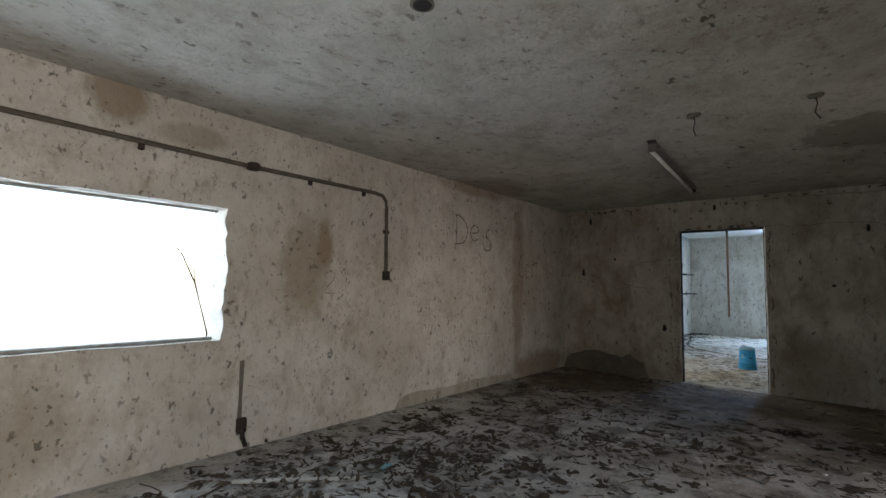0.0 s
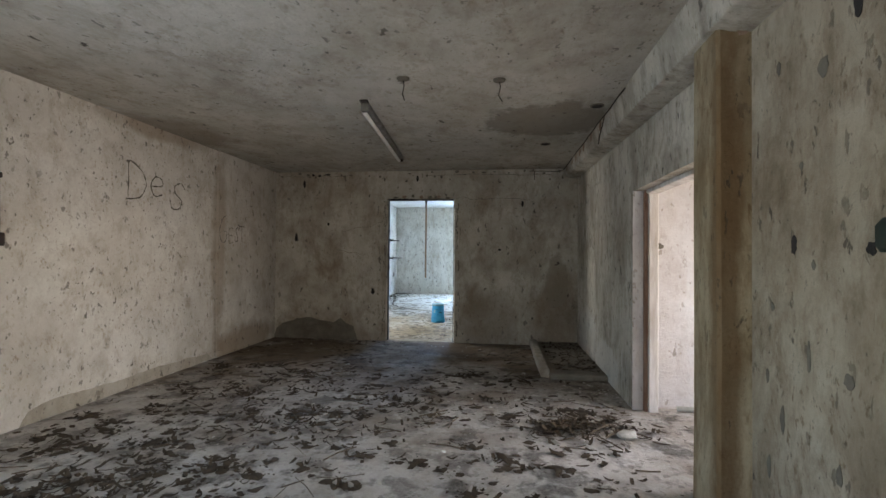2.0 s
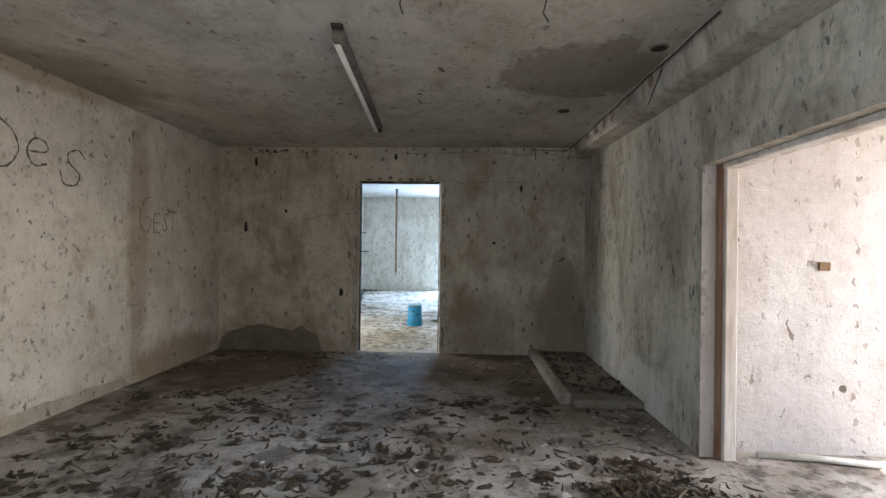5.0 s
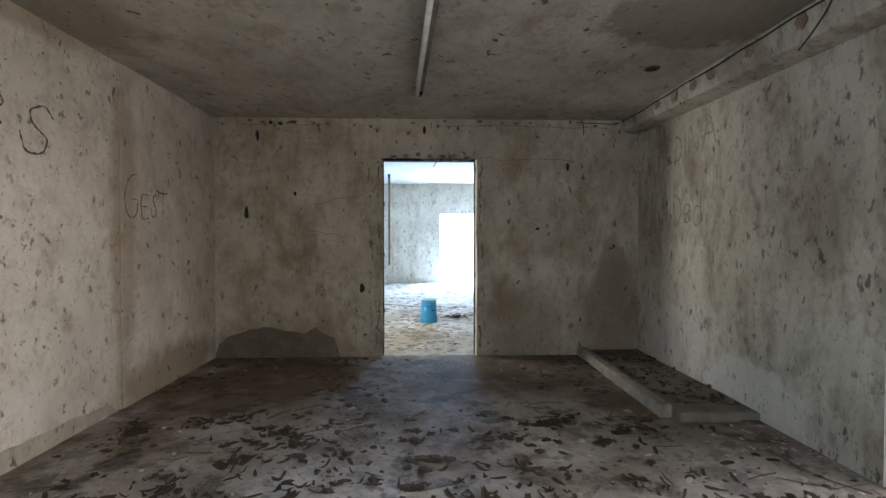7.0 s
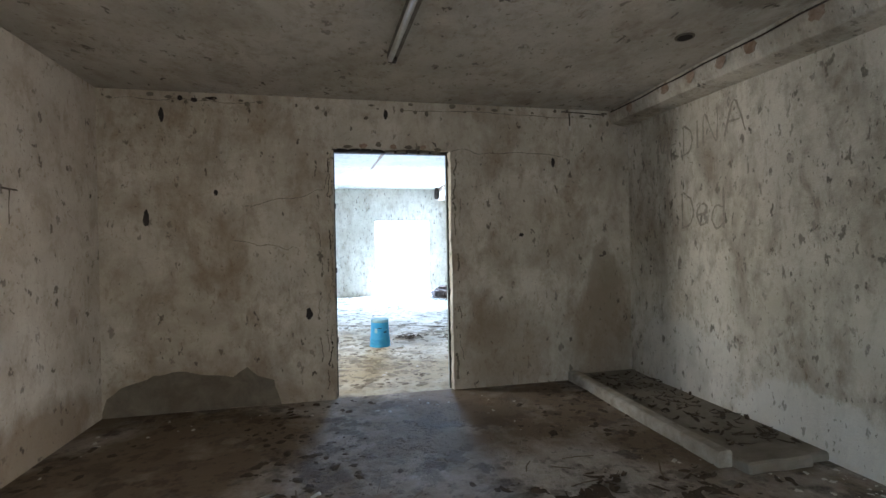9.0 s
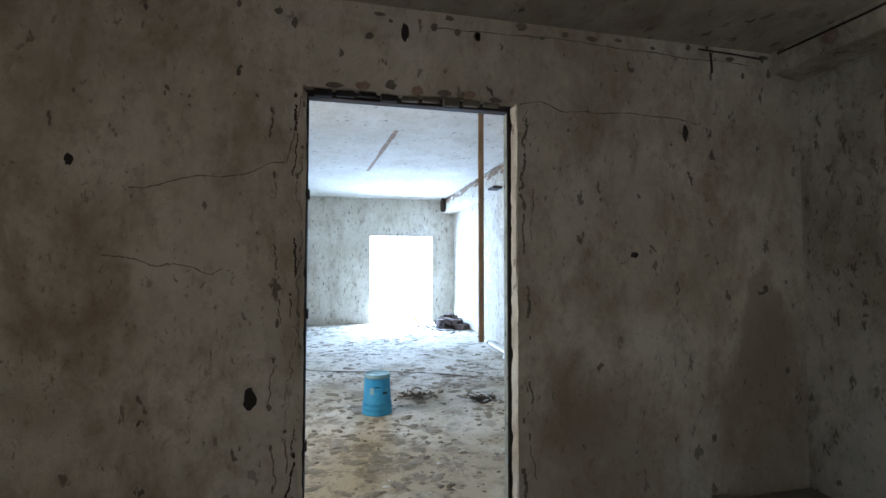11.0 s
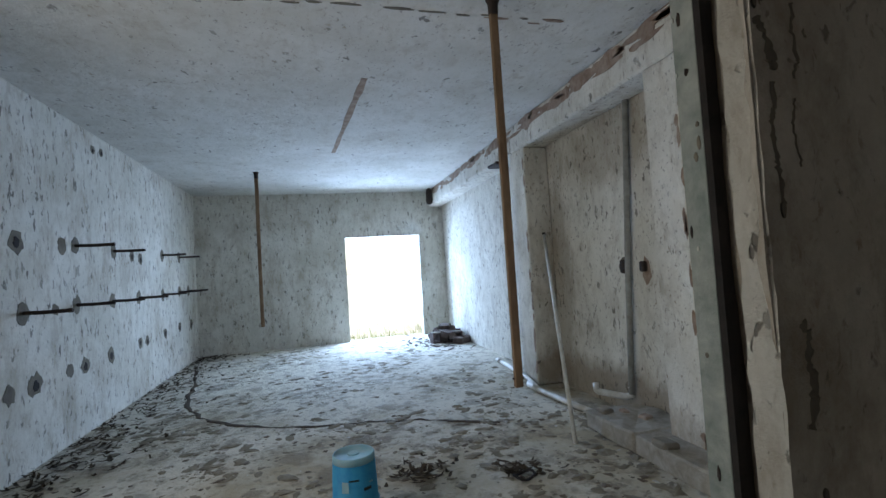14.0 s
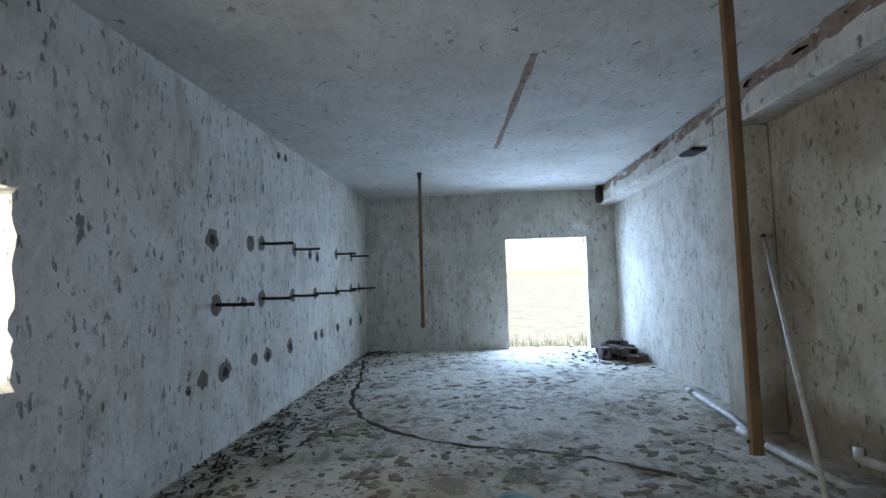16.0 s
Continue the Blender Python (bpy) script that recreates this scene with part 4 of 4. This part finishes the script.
for k, (y, z) in enumerate(STUBS):
    patch("cement_patch", blot(y, z, 0.085, 0.1, k), 0, LEFT, 0.003, DAMP, wall_left_2, "", 0.01, k)
    ob = thing("pipe_stub", "dark iron pipe stub sticking out of the wall", "pipe", "pipe stubs along the wall")
    smooth(part("pipe", tube([(LEFT - 0.02, y, z), (LEFT + 0.16, y, z - 0.004), (LEFT + 0.33, y, z - 0.002)], 0.016, 8), DARK_IRON, ob))
    if k in (0, 3, 7):
        part("cap", tube([(LEFT + 0.31, y, z - 0.002), (LEFT + 0.345, y, z - 0.002)], 0.018, 8), DARK_IRON, ob)
HOLES = ((11.92, 1.85, 0.1, 1), (12.6, 1.86, 0.08, 0), (14.26, 1.83, 0.08, 1), (14.55, 1.8, 0.08, 1), (12.46, 1.27, 0.06, 0), (11.8, 0.67, 0.08, 0), (12.13, 0.67, 0.1, 1), (12.68, 0.68, 0.07, 0),
         (12.97, 0.67, 0.09, 1), (13.57, 0.68, 0.09, 1), (14.44, 0.7, 0.07, 1), (14.7, 0.69, 0.07, 1), (15.45, 0.7, 0.08, 1), (16.2, 0.71, 0.08, 1), (16.9, 0.69, 0.09, 1), (11.6, 0.62, 0.04, 1), (13.27, 2.95, 0.05, 1), (13.48, 2.97, 0.05, 1))
for k, (y, z, r, deep) in enumerate(HOLES):
    patch("cement_patch", blot(y, z, r, r * 1.05, k + 40), 0, LEFT, 0.003, DAMP, wall_left_2, "", 0.012, k)
    # a flat black blot in place of depth, coloured as the hole's shade
    if deep:
        patch("pit", blot(y, z - 0.01, r * 0.42, r * 0.5, k + 80), 0, LEFT + 0.003, 0.003, BLACK, wall_left_2, "", 0.006, k)

rnd = random.Random(17)
for k in range(110):
    y = rnd.uniform(9.0, 17.2)
    patch("broken_render", blot(y, TOP2 - rnd.uniform(0.03, 0.14), rnd.uniform(0.06, 0.25), rnd.uniform(0.015, 0.05), k), 0, FRONT2, -0.004 - 0.0004 * (k % 7), BROKEN, beam_2, "", 0.02, k)
for k in range(26):
    z = rnd.uniform(0.1, 2.7)
    side = k % 2
    patch("chip", blot((10.03, 12.46)[side] + rnd.uniform(0.0, 0.03), z, rnd.uniform(0.01, 0.03), rnd.uniform(0.03, 0.1), k), 0, FRONT2, -0.003, BROKEN, (pier_2, pier_3)[side], "", 0.01, k)
# chased groove and crack in the second ceiling
patch("groove", [(-0.64, 11.5), (-0.7, 11.5), (-0.9, 14.05), (-0.84, 14.05)], 2, TOP2, -0.004, BROKEN, ceiling_2, "open groove", 0.012, 2.0)
rnd = random.Random(8)
x = -3.3
while x < 0.9:
    w = rnd.uniform(0.05, 0.22)
    patch("crack", blot(x, 10.4 + rnd.uniform(-0.03, 0.03), w * 0.5, rnd.uniform(0.008, 0.02), int(x * 70)), 2, TOP2, -0.003, DAMP if rnd.random() < 0.7 else BROKEN, ceiling_2, "", 0.006, x)
    x += w * rnd.uniform(1.0, 2.0)

# rubble by the exit
rubble = thing("rubble_pile", "heap of broken dark bricks by the open exit", "rubble")
rnd = random.Random(3)
for k in range(32):
    a, r = rnd.uniform(0, math.tau), abs(rnd.gauss(0, 0.2))
    px, py, pz = 1.2 + r * math.cos(a) * 0.8, 16.45 + r * math.sin(a) * 1.7, max(0.0, 0.22 - r * 0.5) * rnd.random()
    bm = box((-0.12, -0.065, 0), (0.12 * rnd.uniform(0.3, 1), 0.065, 0.11), 0.008)
    bm.transform(Matrix.Translation((px, py, pz)) @ Euler((rnd.uniform(-0.3, 0.3), rnd.uniform(-0.3, 0.3), rnd.uniform(0, 6))).to_matrix().to_4x4())
    part("brick", bm, BRICK if k % 3 else BLACK, rubble)


for bx0, by0, turn in ((1.0, 16.2, 0.12), (1.3, 16.12, -0.2), (1.15, 16.55, 0.5)):
    block = thing("hollow_block", "dark fired hollow clay block in the rubble", "clay block", "hollow blocks by the exit")
    bm = slab(rect(-0.145, 0.0, 0.145, 0.2), [rect(-0.12, 0.025, -0.012, 0.175), rect(0.012, 0.025, 0.12, 0.175)], 1, -0.1, 0.2)
    bm.transform(Matrix.Translation((bx0, by0, 0.002)) @ Matrix.Rotation(turn, 4, "Z"))
    part("shell", bm, BRICK, block)

# ---- litter ----
def scatter(name, label, mat, count, seed, where, shape, category="litter"):
    """Many small pieces in one mesh; where gives a place or None, shape adds a piece's corners and faces."""
    rnd = random.Random(seed)
    verts, faces = [], []
    for _ in range(count):
        p = where(rnd)
        if p:
            shape(rnd, p, verts, faces)
    data = bpy.data.meshes.new(name)
    data.from_pydata(verts, [], faces)
    data.materials.append(mat)
    return tagged(new(name, data), label, category, kind="stuff")


def leaf(rnd, p, verts, faces):
    """A curled dry leaf or bark strip."""
    length, width, turn, curl = rnd.uniform(0.025, 0.12), rnd.uniform(0.004, 0.014), rnd.uniform(0, math.tau), rnd.uniform(0.002, 0.024)
    c, s = math.cos(turn), math.sin(turn)
    base = len(verts)
    for i in range(4):
        f = i / 3 - 0.5
        w = width * (1.0, 1.3, 1.1, 0.3)[i]
        for e in (-1, 0, 1):
            x, y = f * length, e * w
            verts.append((p[0] + x * c - y * s, p[1] + x * s + y * c, p[2] + 0.004 + curl * (4 * f * f) + (0.35 * w if e else 0.0) + rnd.uniform(0, 0.004)))
    for i in range(3):
        for e in (0, 1):
            a = base + i * 3 + e
            faces.append((a, a + 1, a + 4, a + 3))


def twig(rnd, p, verts, faces):
    length, r, turn = rnd.uniform(0.08, 0.3), rnd.uniform(0.002, 0.006), rnd.uniform(0, math.tau)
    c, s = math.cos(turn), math.sin(turn)
    base = len(verts)
    for i in range(3):
        f = i / 2 - 0.5
        bend = rnd.uniform(-0.02, 0.02)
        for k in range(4):
            a = k * math.tau / 4
            y, z = bend + r * math.cos(a), r * math.sin(a)
            verts.append((p[0] + f * length * c - y * s, p[1] + f * length * s + y * c, p[2] + r + 0.004 + z))
    for i in range(2):
        for k in range(4):
            faces.append((base + i * 4 + k, base + i * 4 + (k + 1) % 4, base + i * 4 + 4 + (k + 1) % 4, base + i * 4 + 4 + k))


def clod(low, high, flat=0.3):
    def shape(rnd, p, verts, faces):
        r = low + (high - low) * rnd.random() ** 2.5
        turn, long = rnd.uniform(0, math.tau), rnd.uniform(1.0, 2.0)
        c, s = math.cos(turn), math.sin(turn)
        base = len(verts)
        n = 9
        for ring, (k, z) in enumerate(((1.0, -0.05), (0.62, 0.6))):
            for i in range(n):
                q = r * k * rnd.uniform(0.5, 1.35)
                x, y = q * long * math.cos(i * math.tau / n), q * math.sin(i * math.tau / n)
                verts.append((p[0] + x * c - y * s, p[1] + x * s + y * c, p[2] + z * r * flat * rnd.uniform(0.6, 1.3)))
        verts.append((p[0], p[1], p[2] + r * flat * 0.85))
        for i in range(n):
            j = (i + 1) % n
            faces.append((base + i, base + j, base + n + j, base + n + i))
            faces.append((base + n + i, base + n + j, base + 2 * n))
    return shape


def area(x0, y0, x1, y1, scale, threshold, seed):
    def where(rnd):
        x, y = rnd.uniform(x0, x1), rnd.uniform(y0, y1)
        return (x, y, 0.0) if noise.noise(Vector((x * scale, y * scale, seed))) > threshold + rnd.uniform(-0.15, 0.15) else None
    return where


def heap(x, y, rx, ry):
    return lambda rnd: (x + rnd.gauss(0, rx), y + rnd.gauss(0, ry), rnd.uniform(0, 0.02))


HEAPS = ((-2.1, 3.0, 0.33, 0.3, 340), (-2.65, 2.2, 0.3, 0.3, 160), (-1.6, 2.4, 0.35, 0.3, 160), (0.95, 4.6, 0.26, 0.14, 190), (0.7, 4.45, 0.12, 0.08, 70), (-1.2, 4.3, 0.4, 0.25, 150), (-0.6, 5.0, 0.2, 0.15, 70), (-2.0, 5.0, 0.3, 0.25, 80))
for k, (x, y, rx, ry, n) in enumerate(HEAPS):
    scatter("leaf_litter", "heap of dark rotted leaves and bark on the screed", LEAF, n, 100 + k, heap(x, y, rx, ry), leaf)
scatter("leaf_litter", "dark dead leaves strewn over the dusty screed", LEAF, 1500, 21, area(-3.3, 1.2, 1.2, 6.4, 1.3, 0.34, 1.0), leaf)
clumps = random.Random(77)
spread = [(clumps.uniform(-3.2, 1.1), clumps.uniform(1.3, 6.2), clumps.uniform(0.03, 0.11), clumps.uniform(0.02, 0.06)) for _ in range(330)]


def in_clumps(rnd):
    x, y, rx, ry = rnd.choice(spread)
    return (x + rnd.gauss(0, rx), y + rnd.gauss(0, ry), rnd.uniform(0, 0.012))


scatter("leaf_litter", "scattered clumps of dark rotted leaves on the screed", LEAF, 700, 41, in_clumps, leaf)
scatter("droppings", "clumps of dark rotted crumbs on the screed", LEAF, 2400, 42, in_clumps, clod(0.006, 0.042, 0.22))
scatter("twigs", "thin grey twigs strewn over the screed", TWIG, 260, 22, area(-3.2, 1.2, 1.3, 6.5, 1.0, -0.05, 2.0), twig)
scatter("twigs", "thin grey twigs in the leaf heap", TWIG, 26, 23, heap(0.9, 4.55, 0.2, 0.12), twig)
scatter("droppings", "dark clods and droppings on the screed", LEAF, 4200, 24, area(-3.4, 1.0, 1.4, 8.0, 0.9, 0.14, 3.0), clod(0.004, 0.034, 0.4))
scatter("plaster_crumbs", "pale crumbs of fallen plaster on the screed", CHIPS, 500, 25, area(-3.4, 1.5, 1.4, 7.9, 0.8, -0.1, 4.0), clod(0.004, 0.02, 0.7))
scatter("plaster_crumbs", "pale stones and crumbs in the side doorway", CHIPS, 70, 26, heap(1.0, 4.75, 0.3, 0.25), clod(0.004, 0.02, 0.7))


def ring_area(rnd):
    """Clods all over the second room, few inside the swept ring."""
    x, y = rnd.uniform(LEFT + 0.05, 1.2), rnd.uniform(8.3, 17.2)
    inside = math.hypot(x + 0.7, y - 14.3) < 2.2 or y > 15.0
    if inside and rnd.random() < 0.72:
        return None
    return (x, y, 0.0) if noise.noise(Vector((x * 1.3, y * 1.3, 9.0))) > rnd.uniform(-0.5, 0.25) else None


scatter("dirt_clods", "flat clods of dark dirt over the pale floor", CLOD, 5200, 31, ring_area, clod(0.008, 0.055, 0.25))
scatter("dirt_clods", "small dark clods of dirt over the pale floor", TWIG, 1800, 32, ring_area, clod(0.006, 0.03, 0.35))
scatter("plaster_crumbs", "pale crumbs of fallen plaster on the floor", CHIPS, 500, 33, ring_area, clod(0.004, 0.022, 0.6))
scatter("leaf_litter", "dark trash and leaves drifted along the wall foot", LEAF, 700, 34, lambda r: (LEFT + abs(r.gauss(0, 0.35)) + 0.04, r.uniform(9.5, 17.2), 0.0), leaf)
scatter("leaf_litter", "dark litter on the floor behind the bucket", LEAF, 60, 35, heap(-0.5, 10.75, 0.12, 0.09), leaf)
scatter("leaf_litter", "dark litter by the leaning pipe", LEAF, 40, 36, heap(0.16, 10.5, 0.07, 0.06), leaf)
scatter("leaf_litter", "dark litter in the far corner", LEAF, 90, 37, heap(-3.2, 17.1, 0.2, 0.15), leaf)
scatter("rubble_crumbs", "small dark crumbs round the brick heap", BRICK, 240, 38, heap(1.0, 16.3, 0.35, 0.45), clod(0.008, 0.04, 0.6))

rnd = random.Random(12)
line = [(-3.25, 16.3), (-3.1, 15.6), (-2.9, 14.8), (-2.84, 14.2), (-2.7, 13.55), (-2.45, 13.0), (-2.05, 12.56), (-1.64, 12.3), (-1.13, 12.1), (-0.66, 12.03), (-0.2, 11.85), (0.1, 11.65), (0.45, 11.45)]
dense = []
for a, b in zip(line, line[1:]):
    for k in range(5):
        f = k / 5
        dense.append((a[0] + (b[0] - a[0]) * f + rnd.uniform(-0.02, 0.02), a[1] + (b[1] - a[1]) * f + rnd.uniform(-0.02, 0.02), 0.0))
loop = thing("wire_loop", "small black loop of wire lying on the dirt", "wire")
smooth(part("wire", tube([(0.12 + 0.075 * math.cos(a * 0.42), 10.42 + 0.05 * math.sin(a * 0.42), 0.018 + 0.012 * math.sin(a)) for a in range(15)], 0.009, 6), BLACK, loop))
ridge = tagged(mesh_object("mud_ridge", tube(dense, [rnd.uniform(0.006, 0.036) for _ in dense], 8, 0.3), LEAF), "curved dark ridge of dried mud on the floor", "mud", kind="stuff")

# pale stones and a plank end on the screed
for x, y, r in ((0.43, 4.53, 0.03), (1.24, 4.43, 0.06), (0.52, 4.5, 0.02)):
    bm = bmesh.new()
    bmesh.ops.create_icosphere(bm, subdivisions=2, radius=r)
    for v in bm.verts:
        v.co = Vector((v.co.x * 1.3, v.co.y, v.co.z * 0.5)) * (1 + 0.35 * noise.noise(v.co * 30)) + Vector((x, y, r * 0.35))
    st = thing("stone", "pale broken stone lying in the leaf litter", "stone", "stones on the screed")
    part("stone", bm, CHIPS, st)
strip = thing("wood_strip", "narrow pale wooden strip lying among the leaves", "wood strip")
bm = box((-0.45, -0.02, 0.0), (0.45, 0.02, 0.018), 0.003)
bm.transform(Matrix.Translation((-2.55, 2.2, 0.006)) @ Matrix.Rotation(radians(48), 4, "Z"))
part("strip", bm, CHIPS, strip)
scrap = thing("plastic_scrap", "crumpled pale blue plastic scrap on the floor", "plastic scrap")
bm = box((-0.07, -0.03, 0), (0.07, 0.03, 0.012), 0.003, 0.01)
bm.transform(Matrix.Translation((-2.3, 2.75, 0.01)) @ Matrix.Rotation(radians(110), 4, "Z"))
part("sheet", bm, BLUE_PALE, scrap)

window_1 = thing("window_1", "bare window opening with remains of a grey frame", "window frame", kind="structure")
part("rail", box((LEFT - 0.12, -0.75, 1.935), (LEFT - 0.08, 1.96, 1.955), 0.003), GREY_PIPE, window_1)
part("sill", box((LEFT - 0.14, -0.75, 0.905), (LEFT - 0.06, 1.96, 0.925), 0.003), GREY_PIPE, window_1)
branch = thing("dry_branch", "thin dry branch in front of the window outside", "branch")
part("stem", tube([(-4.3, 2.3, -0.16), (-4.2, 2.2, 0.9), (-4.15, 2.05, 1.35), (-4.1, 1.9, 1.62), (-4.1, 1.82, 1.7)], [0.012, 0.009, 0.008, 0.006, 0.003], 6), TWIG, branch)
part("shoot", tube([(-4.15, 2.05, 1.35), (-4.05, 2.0, 1.5), (-4.0, 2.05, 1.62)], [0.006, 0.004, 0.002], 6), TWIG, branch)


def blade(rnd, p, verts, faces):
    """A bent blade of grass."""
    h, w, turn, lean = rnd.uniform(0.05, 0.22), rnd.uniform(0.003, 0.006), rnd.uniform(0, math.tau), rnd.uniform(0.02, 0.12)
    c, s = math.cos(turn), math.sin(turn)
    base = len(verts)
    for f, k in ((0.0, 1.0), (0.55, 0.7), (1.0, 0.1)):
        off = lean * f * f
        verts.append((p[0] + off * c - w * k * s, p[1] + off * s + w * k * c, p[2] + h * f))
        verts.append((p[0] + off * c + w * k * s, p[1] + off * s - w * k * c, p[2] + h * f))
    faces.append((base, base + 1, base + 3, base + 2))
    faces.append((base + 2, base + 3, base + 5, base + 4))


scatter("grass", "thin dry green grass outside the exit", GRASS, 900, 41, lambda r: (r.uniform(-1.4, 1.8), 17.75 + abs(r.gauss(0, 1.0)), -0.16), blade, "grass")
# litter that drifted on to the kerbed slab
scatter("leaf_litter", "dark crumbs and leaves on the low slab", LEAF, 160, 42, lambda r: (r.uniform(0.9, 1.42), r.uniform(6.2, 7.95), 0.062), leaf)
scatter("plaster_crumbs", "pale crumbs along the wall foot", CHIPS, 80, 43, lambda r: (RIGHT - abs(r.gauss(0, 0.2)) - 0.02, r.uniform(5.2, 6.0), 0.0), clod(0.003, 0.016, 0.6))
# loose flakes of paint and plaster still hanging under the doorway head
for k in range(7):
    rnd = random.Random(60 + k)
    patch("flake", blot(-1.4 + 0.14 * k, 2.31 + rnd.uniform(-0.01, 0.03), rnd.uniform(0.02, 0.06), rnd.uniform(0.01, 0.03), k), 1, MID, -0.003, BROKEN if k % 2 else DAMP, wall_middle_1, "", 0.008, k)
